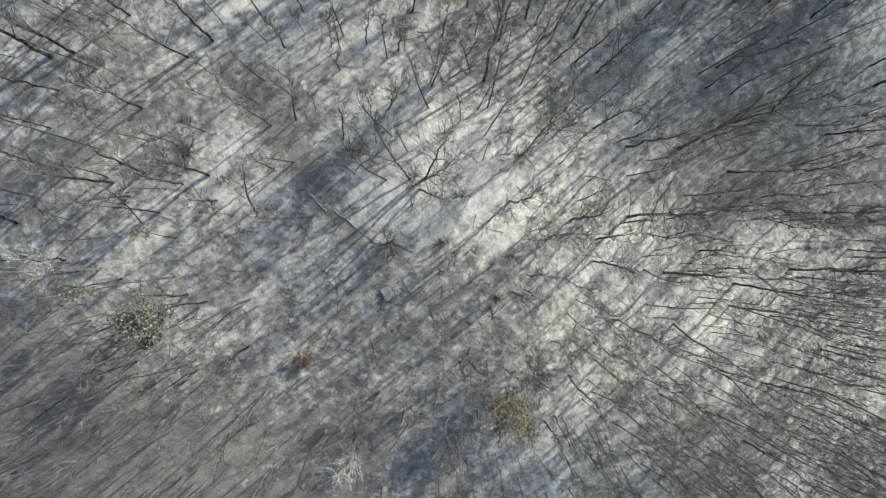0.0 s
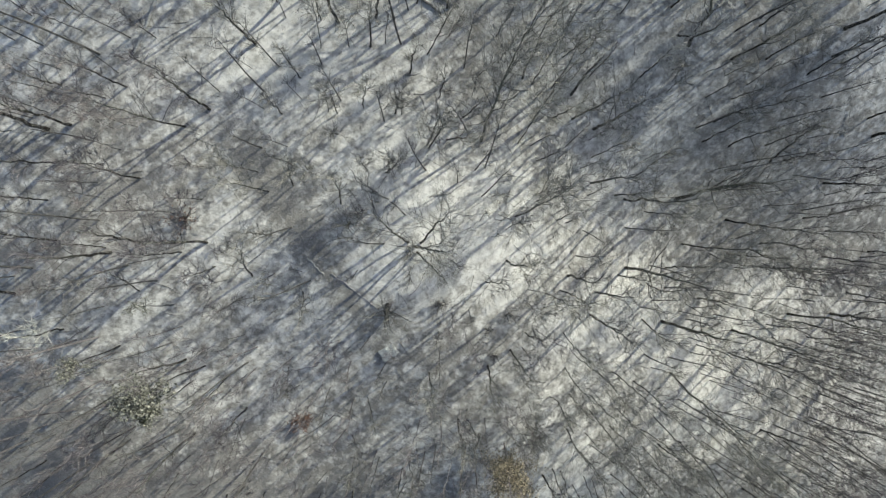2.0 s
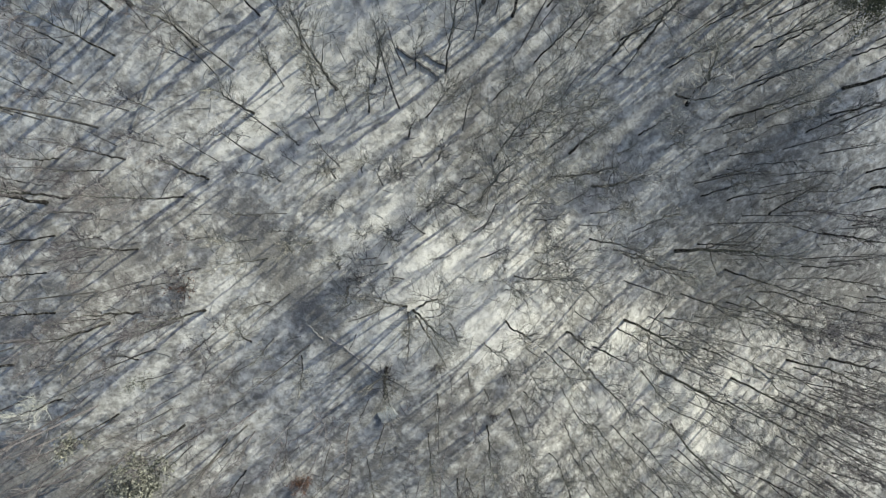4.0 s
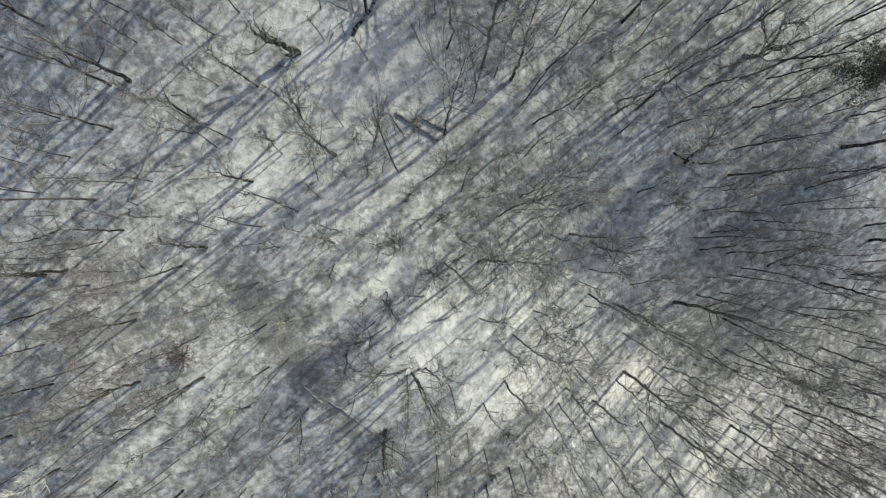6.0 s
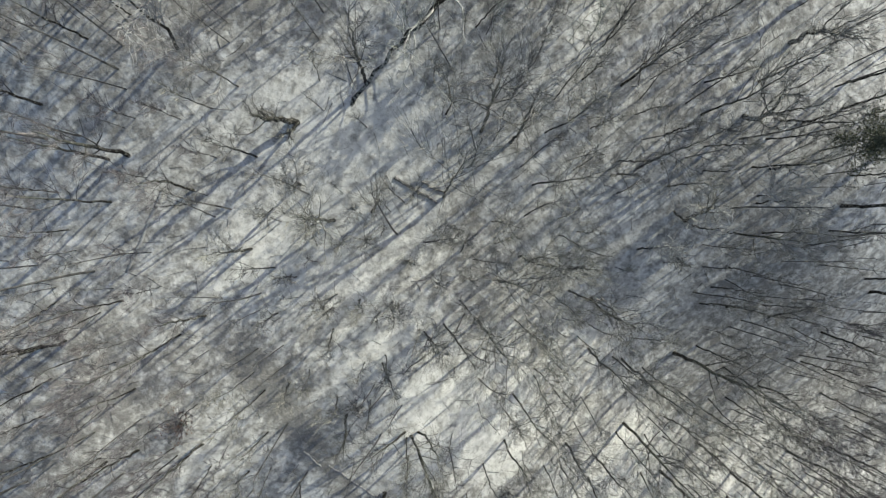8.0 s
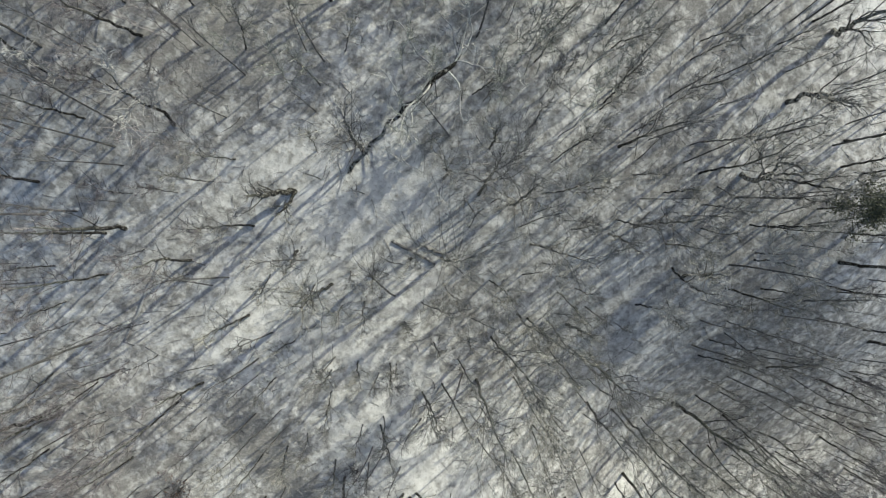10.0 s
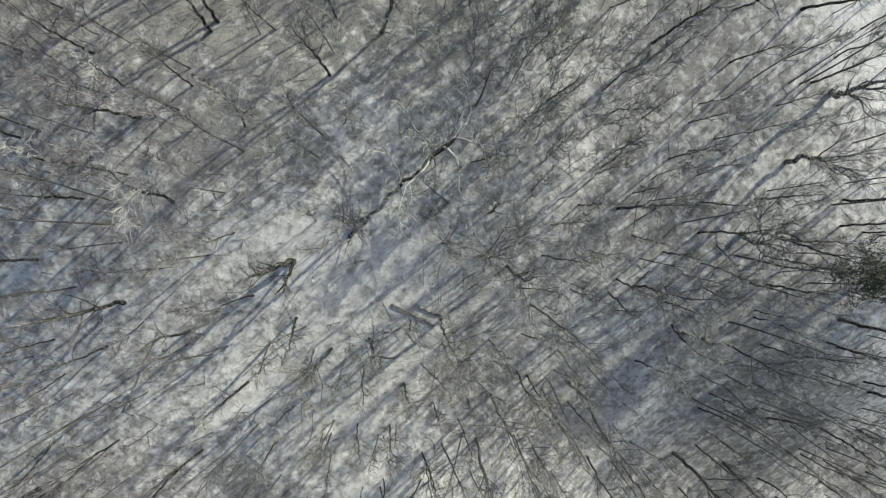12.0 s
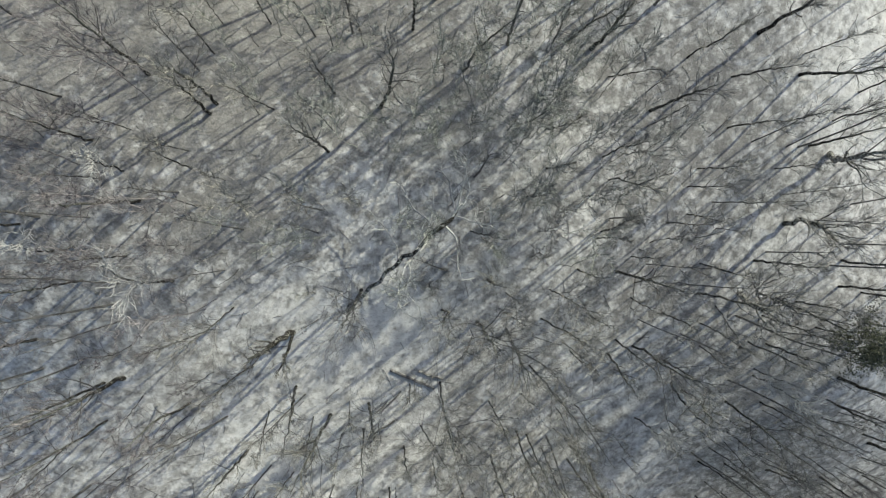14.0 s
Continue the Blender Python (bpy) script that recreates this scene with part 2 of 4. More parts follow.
def wander(g, start, way, length, steps, bend, rise):
    """Crooked lines from start (n, 3) along way (n, 3), bending upwards by rise."""
    d, p = unit(np.asarray(way, float)), np.asarray(start, float)
    out = [p]
    for _ in range(steps):
        kick = g.normal(0, bend, d.shape)
        kick[:, 2] = kick[:, 2] * 0.6 + rise
        d = unit(d + kick)
        p = p + d * (np.asarray(length) / steps)[:, None]
        out.append(p)
    return np.stack(out, 1)


def along(lines, which, f):
    """Places and ways at the fractions f of the lines named by which."""
    k = f * (lines.shape[1] - 1)
    i = np.minimum(k.astype(int), lines.shape[1] - 2)
    a, b = lines[which, i], lines[which, i + 1]
    return a + (b - a) * (k - i)[:, None], unit(b - a)


def sideways(g, d, low, high, azimuth=None):
    """Ways that leave d by low to high degrees."""
    n = len(d)
    u = unit(np.cross(d, np.where(np.abs(d[:, 2:]) < 0.9, [[0.0, 0, 1]], [[1.0, 0, 0]])))
    v = np.cross(d, u)
    s = np.radians(g.uniform(low, high, n))[:, None]
    a = (g.uniform(0, 2 * np.pi, n) if azimuth is None else azimuth)[:, None]
    return np.cos(s) * d + np.sin(s) * (np.cos(a) * u + np.sin(a) * v)


def part(name, me, parent, label=""):
    ob = new(name, me)
    ob.parent = parent
    return tagged(ob, label)


def tree_shape(seed, height, girth, lean=(0.0, 0.0), clear=0.36, reach=0.25, dense=1.0, crooked=0.05, singles=3, gnarl=1.0, stout=1.0):
    """The parts of a leafless tree as vertices and triangles: trunk, lower limbs, crown. lean: metres at the tip for each metre of height."""
    g = np.random.default_rng(seed)
    steps = 16
    line = wander(g, [(0, 0, -0.4)], [(0, 0, 1)], np.array([height + 0.4]), steps, crooked, 0.05)
    f = np.linspace(0, 1, steps + 1)
    drift = line[0, -1, :2] * f[:, None]
    line[0, :, :2] += f[:, None] * np.array(lean) * height - drift
    line[0, 2:-2, :2] += g.normal(0, 0.02 + 0.1 * girth, (steps - 3, 2))
    rad = girth / 2 * np.interp(f, [0, 0.5, 0.75, 1], [1, 0.74, 0.42, 0.09])
    rad[0] *= 1.45
    rad[1] *= 1.08
    trunk = tubes(line, rad[None], 8 if singles else 5)
    n = int(7 + 0.55 * height)
    at = np.clip(clear + (0.97 - clear) * (np.arange(n) + g.uniform(-0.4, 0.4, n)) / n, 0.12, 0.97)
    p, d = along(line, np.zeros(n, int), at)
    length = reach * height * (1.1 - at) ** 0.55 * g.uniform(0.6, 1.25, n)
    az = np.arange(n) * 2.4 + g.uniform(-0.5, 0.5, n) + g.uniform(0, 6)
    limbs = wander(g, p, sideways(g, d, 20, 52, az), length, 7, 0.12 * gnarl, 0.07)
    thick = np.maximum(0.45 * girth / 2 * (1.12 - at), (0.011 + 0.0004 * height) * gnarl**0.5)
    lr = stout**0.5 * thick[:, None] * np.linspace(1, 0.35, 8)
    single = [tubes(limbs[k : k + 1], lr[k : k + 1], 5) for k in range(singles)]
    pieces = [tubes(limbs[singles:], lr[singles:], 4)]
    m = int((26 + 2.6 * height) * dense)
    which = g.integers(0, n + 2, m)
    stem = which >= n                                  # some leave the trunk itself
    q, e = along(limbs, np.minimum(which, n - 1), g.uniform(0.12, 1.0, m))
    q2, e2 = along(line, np.zeros(m, int), g.uniform(clear * 0.8, 1.0, m))
    q, e = np.where(stem[:, None], q2, q), np.where(stem[:, None], e2, e)
    base = length[np.minimum(which, n - 1)]
    knotty = gnarl > 2
    bends = 5 if knotty else 2
    sub = wander(g, q, sideways(g, e, 14, 40), base * g.uniform(0.35, 0.8, m), bends, 0.3 if knotty else 0.09, 0.04)
    pieces.append(tubes(sub, np.linspace(0.014, 0.007, bends + 1)[None] * gnarl**0.8 * stout * g.uniform(0.7, 1.3, (m, 1)), 3))
    m2 = m * (4 if knotty else 7)
    which = g.integers(0, m, m2)
    q, e = along(sub, which, g.uniform(0.05, 1.0, m2))
    fine = wander(g, q, sideways(g, e, 14, 50), base[which] * g.uniform(0.28, 0.85, m2), 3 if knotty else 1, 0.35 if knotty else 0.1, 0.05)
    pieces.append(tubes(fine, np.linspace(0.0088, 0.0045, fine.shape[1])[None] * gnarl**0.6 * stout * np.ones((m2, 1)), 3))
    dark = len(pieces[0][1])                           # the limbs keep the dark bark
    return trunk, single, (*joined(pieces), dark)


def pole_shape(seed, height, girth, lean=(0.0, 0.0), clear=0.5, reach=0.16):
    """A slim straight forest pole: a thin stem with a few steep branches that end in sprays of fine twigs."""
    g = np.random.default_rng(seed)
    steps = 9
    line = wander(g, [(0, 0, -0.4)], [(0, 0, 1)], np.array([height + 0.4]), steps, 0.018, 0.05)
    f = np.linspace(0, 1, steps + 1)
    line[0, :, :2] += f[:, None] ** 1.3 * np.array(lean) * height
    trunk = tubes(line, (girth / 2 * np.interp(f, [0, 0.6, 1], [1.05, 0.66, 0.12]))[None], 5)
    n = 11
    at = clear + (0.98 - clear) * (np.arange(n) + g.uniform(0, 1, n)) / n
    p, d = along(line, np.zeros(n, int), at)
    length = reach * height * (1.15 - at) ** 0.4 * g.uniform(0.5, 1.3, n)
    limbs = wander(g, p, sideways(g, d, 18, 45), length, 3, 0.1, 0.06)
    pieces = [tubes(limbs, np.linspace(0.019, 0.009, 4)[None] * g.uniform(0.8, 1.2, (n, 1)), 3)]
    m = 46
    which = g.integers(0, n, m)
    q, e = along(limbs, which, g.uniform(0.2, 1.0, m))
    sub = wander(g, q, sideways(g, e, 15, 42), length[which] * g.uniform(0.3, 0.75, m), 2, 0.1, 0.05)
    pieces.append(tubes(sub, np.linspace(0.011, 0.005, 3)[None] * np.ones((m, 1)), 3))
    m2 = 140
    pick = g.integers(0, m, m2)
    q, e = along(sub, pick, g.uniform(0.1, 1.0, m2))
    fine = wander(g, q, sideways(g, e, 12, 42), length[which[pick]] * g.uniform(0.2, 0.6, m2), 1, 0.1, 0.04)
    pieces.append(tubes(fine, np.linspace(0.0062, 0.003, 2)[None] * np.ones((m2, 1)), 3))
    return trunk, [], (*joined(pieces), len(pieces[0][1]))


def bare_tree(name, label, mats, *shape, **more):
    trunk, single, crown = tree_shape(*shape, **more)
    top = new(name)
    part("trunk", raw_mesh("trunk", *trunk, mats[0], True), top)
    for limb in single:
        part("limb", raw_mesh("limb", *limb, mats[-1], True), top)
    tagged(part("crown", two_barks(raw_mesh("crown", *crown[:2], mats[2], False), mats[1], crown[2]), top), kind="stuff")
    return tagged(top, label, "tree" if name == "bare_tree" else "sapling", "bare trees of the wood" if name == "bare_tree" else "young trees of the wood")


planted = []


def grow(x, y, height, girth, lean_x=0, lean_y=0, pale=False):
    """One tree: its foot, its height in metres, its girth in centimetres, and how far its tip leans, in degrees."""
    k = len(planted)
    label = ("old leafless tree with pale upper branches" if pale else "tall leafless forest tree with dark bark in snow" if height > 12 else
             "leafless forest tree with a crooked dark trunk" if height > 8 else "slender leafless young tree standing in thin snow")
    # Dimmed plum twigs at the west and east edges paint in lens falloff
    ob = bare_tree("bare_tree" if height > 8 else "sapling", label, (BARK, PALE, PALE) if pale else (BARK, DIM_PLUM_TWIG if x < -15 or x > 33 else TWIG, BRUSH_BARK), 1000 + k, height, girth * 0.01,
                   (math.tan(radians(lean_x)), math.tan(radians(lean_y))), 0.30 + 0.10 * ((k * 7) % 5) / 4, 0.30 if pale else 0.24 + 0.016 * (k % 6),
                   1.0, 0.08 if pale else (0.012, 0.02, 0.035, 0.018, 0.045)[k % 5], 4 if pale else 3, 2.2 if pale else 1.0, 1.5 if pale else 1.0)
    ob.matrix_world = Matrix.Translation((x, y, on_hill(x, y)))
    planted.append((x, y))
    return ob


# trees along the western slope
grow(-15.0, -15.5, 6, 7, 8, -7)
grow(-17.9, -15.3, 7, 11, 11, -11)
grow(-21.4, -13.1, 6, 7, 8, -8)
grow(-15.8, -12.6, 7, 5, 8, -9)
grow(-29.7, -11.6, 7, 11, 3, -8)
grow(-25.1, -11.9, 6, 5, 5, -11)
grow(-31.0, -11.4, 7, 11, 0, -1)
grow(-20.0, -9.8, 11, 15, 3, -5)
grow(-16.3, -8.9, 8, 7, 7, -11)
grow(-25.5, -7.8, 5, 5, 3, -8)
grow(-16.1, -8.0, 8, 15, 3, -5)
grow(-17.3, -5.0, 8, 11, 3, -9)
grow(-20.3, -3.6, 9, 20, -0, 3)
grow(-28.3, -0.8, 6, 15, -0, 1, True)
grow(-15.7, 1.4, 7, 7, 0, -4)
grow(-31.4, 1.9, 11, 20, 14, 9)
grow(-27.8, 2.2, 7, 5, 14, 4)
grow(-22.9, 2.0, 9, 11, 14, 12)
grow(-16.7, 2.8, 7, 5, -0, -3)
grow(-14.9, 3.0, 10, 15, 14, 14)
grow(-17.5, 3.9, 7, 11, 4, -5)
grow(-24.7, 5.3, 7, 10, -1, 3)
grow(-24.4, 5.0, 10, 20, 1, -2)
grow(-19.7, 5.0, 8, 11, 0, -1)
grow(-16.2, 5.4, 5, 5, 7, -8)
grow(-27.9, 5.8, 8, 15, -2, 5)
grow(-22.2, 5.7, 9, 20, 1, 4)
grow(-19.9, 5.6, 6, 7, 1, 2)
grow(-17.9, 5.7, 11, 19, 1, -1)
grow(-19.9, 7.8, 8, 7, 1, 1)
grow(-28.2, 8.8, 7, 11, -1, -2)
grow(-24.5, 8.9, 7, 5, 14, -2)
grow(-18.0, 9.0, 6, 7, 2, -4)
grow(-24.8, 10.1, 6, 7, -2, -5)
grow(-22.1, 10.5, 9, 14, 1, -0)
grow(-27.5, 11.5, 8, 14, 1, -7)
grow(-17.2, 11.4, 6, 5, -3, -4)
grow(-14.0, 11.2, 10, 7, -0, 0)
grow(-24.4, 11.5, 6, 7, 2, -8)
grow(-23.2, 12.5, 5, 5, -1, -2)
grow(-30.5, 13.8, 8, 7, 14, -14)
grow(-27.9, 13.8, 11, 29, -0, 1)
grow(-26.4, 14.2, 9, 20, -0, -1)
grow(-23.6, 14.0, 5, 5, -0, -0)
grow(-22.0, 14.2, 7, 5, 0, 0)
grow(-18.9, 14.4, 14, 14, -0, -5)
grow(-27.9, 15.0, 6, 7, -0, 1)
grow(-25.3, 15.1, 5, 5, -1, -2)
grow(-24.1, 16.2, 7, 11, 1, -8)
grow(-17.2, 15.7, 9, 19, 1, 2)
grow(-27.0, 17.0, 8, 12, 14, -9)
grow(-22.6, 17.0, 8, 14, -1, -2)
grow(-20.1, 18.0, 6, 7, 0, -2)
grow(-20.4, 20.5, 6, 7, -0, -2)
grow(-25.2, 20.7, 6, 7, -1, -8)
grow(-25.6, 22.1, 8, 10, 14, -4)
grow(-22.5, 24.0, 12, 15, 0, -3)
grow(-17.4, 23.9, 6, 7, -2, -8)
grow(-25.7, 24.6, 7, 11, -0, -2)
grow(-17.1, 24.9, 9, 20, -1, -4)
grow(-20.0, 25.7, 8, 7, 14, -6)
grow(-22.1, 26.8, 11, 19, 1, -2)
grow(-15.3, 27.1, 6, 7, -2, -3)
grow(-20.8, 27.1, 10, 30, 1, -2)
grow(-19.9, 29.4, 6, 7, -0, 1)
grow(-25.3, 30.1, 9, 20, 0, -0)
grow(-17.1, 29.5, 6, 7, -2, -3)
grow(-15.0, 30.3, 7, 11, -3, -4)
grow(-21.6, 33.9, 8, 15, 0, -3)
grow(-16.6, 33.7, 9, 25, -0, 8, True)
grow(-18.9, 35.4, 7, 11, -0, -3)
grow(-21.6, 36.0, 6, 15, 0, 1, True)
grow(-15.9, 36.0, 5, 5, -0, -0)
grow(-24.3, 37.4, 10, 15, 14, -3)
grow(-17.5, 38.8, 9, 20, -1, -6)
grow(-19.5, 40.1, 7, 7, -1, -6)
grow(-18.2, 40.5, 5, 11, 1, 3, True)
grow(-14.6, 40.8, 7, 11, 1, 2)
grow(-19.6, 42.3, 8, 15, -0, -1)
grow(-14.6, 41.9, 6, 7, -2, -4)
grow(-19.2, 43.3, 6, 7, -1, -3)
grow(-17.6, 43.0, 6, 7, -1, -2)
grow(-21.0, 44.7, 7, 11, -1, -3)
grow(-16.6, 46.3, 11, 20, 2, 3)
# trees in the middle of the wood
grow(2.9, -21.8, 5, 5, -0, -0)
grow(0.3, -16.5, 11, 7, 2, 0)
grow(-7.7, -16.1, 10, 15, 4, -2, True)
grow(-6.3, -16.4, 5, 5, 8, -3)
grow(-3.3, -14.2, 7, 11, -0, 0)
grow(-2.8, -13.8, 7, 7, 5, -1)
grow(-7.5, -13.0, 7, 5, 5, -2)
grow(-2.1, -12.4, 7, 5, 3, -0)
grow(-7.7, -11.1, 8, 7, 14, 5)
grow(5.4, -10.6, 8, 5, 6, 4)
grow(1.6, -9.8, 10, 15, 0, 0)
grow(2.4, -9.9, 7, 11, 7, 2)
grow(-6.3, -7.4, 6, 7, 14, -14)
grow(-12.7, -4.6, 8, 7, 14, -6)
grow(-0.9, -5.4, 13, 11, 4, -0)
grow(4.2, -5.0, 12, 15, -1, -1)
grow(-4.3, 0.6, 11, 31, 5, -1)
grow(-11.2, 1.8, 8, 11, 14, -8)
grow(3.9, 2.4, 10, 11, 6, 2)
grow(-13.2, 3.3, 7, 7, 6, -5)
grow(5.8, 4.2, 12, 17, 3, -1)
grow(-2.1, 5.4, 14, 20, 11, -2)
grow(-2.5, 5.7, 12, 17, -8, 9)
grow(-1.6, 5.6, 13, 18, 9, 6)
grow(-1.9, 5.0, 12, 16, 12, -10)
grow(-2.4, 5.2, 10, 14, 2, -3)
grow(-13.2, 6.3, 7, 11, -0, -0)
grow(-7.2, 7.4, 9, 20, 8, -5)
grow(-5.5, 6.8, 5, 5, 5, -3)
grow(5.7, 6.8, 9, 7, 3, 2)
grow(5.0, 8.2, 8, 5, 12, -10)
grow(-7.9, 8.8, 10, 13, 8, 5)
grow(-13.3, 9.7, 11, 11, -0, -1)
grow(-11.5, 10.2, 9, 11, 13, 4)
grow(4.5, 9.7, 5, 5, 8, -8)
grow(-10.0, 11.2, 6, 7, 6, -5)
grow(-4.4, 11.4, 11, 13, 11, -3)
grow(-5.7, 11.6, 7, 7, 2, -1)
grow(-4.2, 12.1, 7, 11, 8, -6)
grow(-0.9, 13.5, 11, 14, 7, 0)
grow(-8.1, 14.4, 7, 11, 6, -12)
grow(-1.0, 13.8, 11, 11, 6, 0)
grow(0.6, 14.4, 10, 15, 12, -11)
grow(3.6, 14.4, 22, 24, 1, -0)
grow(-12.2, 15.7, 7, 11, 4, -2)
grow(-8.8, 16.1, 6, 7, 4, 2)
grow(-8.1, 16.0, 7, 11, 5, 2)
grow(-3.6, 16.3, 9, 14, 5, -4)
grow(-3.1, 16.2, 6, 7, 4, 1)
grow(2.0, 16.3, 9, 11, 7, -6)
grow(-6.1, 16.6, 9, 11, 10, -2)
grow(-0.0, 17.8, 7, 11, 5, -0)
grow(2.8, 18.1, 6, 7, 0, 0)
grow(4.9, 18.0, 20, 18, 3, -0)
grow(-10.7, 18.5, 7, 11, 1, 1)
grow(-2.4, 19.6, 8, 15, 8, -1)
grow(3.1, 19.7, 9, 7, 14, -1)
grow(-13.8, 20.7, 9, 20, -0, -3)
grow(-9.2, 20.8, 7, 7, 5, 12)
grow(-7.1, 21.2, 7, 7, 6, -3)
grow(-5.5, 21.4, 11, 15, 8, -3)
grow(-1.0, 21.2, 12, 11, 12, 0)
grow(5.0, 21.0, 6, 7, 12, 4)
grow(-9.1, 22.9, 8, 11, 8, -6)
grow(-7.8, 22.9, 15, 24, 2, -2)
grow(0.8, 22.8, 8, 7, 8, -7)
grow(4.7, 22.9, 12, 11, 4, -5)
grow(-12.1, 23.8, 8, 11, 10, -10)
grow(-6.4, 23.9, 6, 7, 11, -6)
grow(-5.0, 23.5, 11, 20, 9, -0)
grow(-1.7, 24.9, 7, 11, 4, -1)
grow(0.7, 24.8, 21, 15, 3, 0)
grow(-10.1, 25.5, 11, 20, 10, -8)
grow(-12.7, 27.3, 10, 15, -2, -3)
grow(3.7, 29.8, 18, 25, -0, -0)
grow(0.9, 30.9, 11, 18, 0, -0)
grow(5.4, 30.9, 14, 7, 1, 1)
grow(-13.3, 31.8, 11, 10, 3, -8)
grow(-8.0, 32.5, 6, 7, 4, 2)
grow(-4.9, 32.7, 15, 24, 4, -4)
grow(0.1, 33.0, 6, 7, 1, 0)
grow(4.5, 33.2, 9, 20, -0, 0)
grow(3.1, 36.9, 9, 11, 13, -7)
grow(-11.9, 38.6, 9, 11, 14, -4)
grow(-5.8, 39.1, 8, 7, 14, -5)
grow(-12.8, 40.1, 5, 5, -0, -1)
grow(-6.5, 42.2, 10, 20, -2, -2)
grow(-13.4, 44.2, 8, 22, 3, 3)
grow(-13.0, 44.8, 8, 22, 3, 2)
grow(-9.7, 44.8, 8, 11, -4, -5)
grow(-3.1, 45.3, 13, 25, 7, 2)
grow(-6.0, 46.1, 9, 15, 0, 0)
grow(-13.1, 48.0, 8, 11, 2, 2)
grow(2.7, 48.2, 12, 20, 12, -4)
grow(-6.1, 49.3, 6, 7, 4, 2)
grow(1.0, 49.0, 7, 5, 9, -13)
grow(-12.6, 49.9, 6, 7, 3, 3)
grow(-9.9, 50.4, 7, 11, 2, 1)
grow(-4.1, 49.5, 6, 7, 0, 0)
grow(-0.8, 50.9, 9, 20, 3, 0)
# trees over the ravine
grow(12.5, -23.7, 12, 9, 3, 2)
grow(17.2, -22.5, 8, 9, 3, 2)
grow(7.3, -21.8, 7, 11, -2, -1)
grow(15.6, -21.1, 9, 11, -0, -0)
grow(9.1, -19.5, 7, 5, 2, 1)
grow(11.4, -19.8, 12, 9, 2, 1)
grow(12.0, -20.1, 12, 9, 2, 1)
grow(14.3, -19.7, 12, 9, 0, 0)
grow(17.8, -18.9, 10, 9, 5, 5)
grow(12.7, -17.5, 9, 9, -0, -0)
grow(13.8, -16.7, 9, 9, -2, -1)
grow(14.7, -17.1, 11, 9, -4, -3)
grow(16.6, -16.9, 14, 10, 4, 4)
grow(9.6, -16.1, 8, 15, 2, 1)
grow(10.6, -15.6, 10, 11, -2, -1)
grow(11.4, -15.9, 8, 9, -5, -3)
grow(13.4, -14.2, 10, 9, 1, 1)
grow(14.2, -13.6, 12, 9, 6, 6)
grow(18.1, -14.2, 11, 9, -2, -2)
grow(20.0, -14.4, 12, 9, -2, -3)
grow(11.9, -11.7, 12, 15, 0, 0)
grow(16.3, -11.9, 11, 9, 1, 1)
grow(14.2, -10.2, 14, 9, -1, -1)
grow(17.2, -10.3, 15, 9, -1, -1)
grow(14.4, -8.8, 12, 9, 0, 1)
grow(10.0, -8.4, 10, 9, 1, 2)
grow(12.1, -8.4, 9, 9, -0, -0)
grow(19.1, -7.9, 13, 11, -1, -2)
grow(16.7, -6.8, 15, 11, -0, -1)
grow(11.6, -5.8, 12, 11, -1, -2)
grow(14.6, -6.4, 13, 11, -1, -3)
grow(12.5, -4.6, 12, 9, -0, -1)
grow(6.2, -3.7, 13, 15, 0, 0)
grow(7.4, -2.2, 7, 11, 5, 2)
grow(11.4, -2.5, 12, 9, -1, -4)
grow(14.3, -1.1, 15, 19, -1, -3)
grow(7.0, 1.0, 13, 5, 0, -2)
grow(9.5, 1.2, 15, 11, 0, 0)
grow(11.0, 1.4, 12, 14, -1, -2)
grow(14.7, 1.0, 11, 20, 2, 2)
grow(11.8, 2.7, 11, 23, 1, -0)
grow(17.5, 2.6, 11, 15, -1, -1)
grow(18.4, 3.3, 18, 28, 1, -3)
grow(6.6, 8.0, 20, 15, 3, 2)
grow(8.6, 9.4, 16, 11, -2, -2)
grow(8.5, 10.0, 9, 11, 2, 2)
grow(9.5, 10.4, 7, 5, 1, 1)
grow(16.7, 10.3, 11, 16, 1, -4)
grow(17.8, 10.0, 16, 22, 1, -5)
grow(14.1, 11.3, 14, 20, 0, -5)
grow(18.5, 12.0, 11, 11, 1, 5)
grow(8.6, 13.0, 8, 11, 5, -3)
grow(6.9, 14.4, 20, 11, -0, -0)
grow(14.0, 13.6, 11, 11, 3, -3)
grow(13.6, 15.1, 7, 7, 2, -2)
grow(14.1, 16.1, 15, 25, -1, -4)
grow(10.0, 16.8, 11, 14, 2, -6)
grow(11.9, 16.8, 12, 19, 4, -4)
grow(11.7, 18.8, 10, 25, 1, 1)
grow(16.1, 18.9, 6, 7, -2, -2)
grow(7.2, 19.9, 15, 18, 1, 0)
grow(8.1, 19.5, 18, 14, 1, -1)
grow(11.4, 19.8, 7, 7, -0, -0)
grow(17.9, 20.4, 8, 15, 2, 2, True)
grow(10.7, 21.8, 11, 11, 2, -10)
grow(12.2, 22.1, 8, 11, 0, 0)
grow(8.1, 25.9, 18, 15, 4, -5)
grow(19.9, 25.8, 8, 15, 2, -5)
grow(11.6, 27.1, 9, 11, -1, -1)
grow(14.9, 26.7, 10, 20, -5, -7)
grow(17.0, 27.2, 17, 20, 0, 0)
grow(15.4, 27.9, 8, 15, 5, -9)
grow(6.1, 29.1, 17, 25, -2, -2)
grow(8.9, 29.9, 13, 14, 4, -2)
grow(12.7, 30.3, 7, 11, 3, -3)
grow(19.3, 30.1, 8, 15, -1, -5)
grow(9.5, 32.3, 14, 11, -1, -2)
grow(16.4, 31.5, 7, 11, 1, -8)
grow(11.7, 33.9, 8, 15, -0, -3)
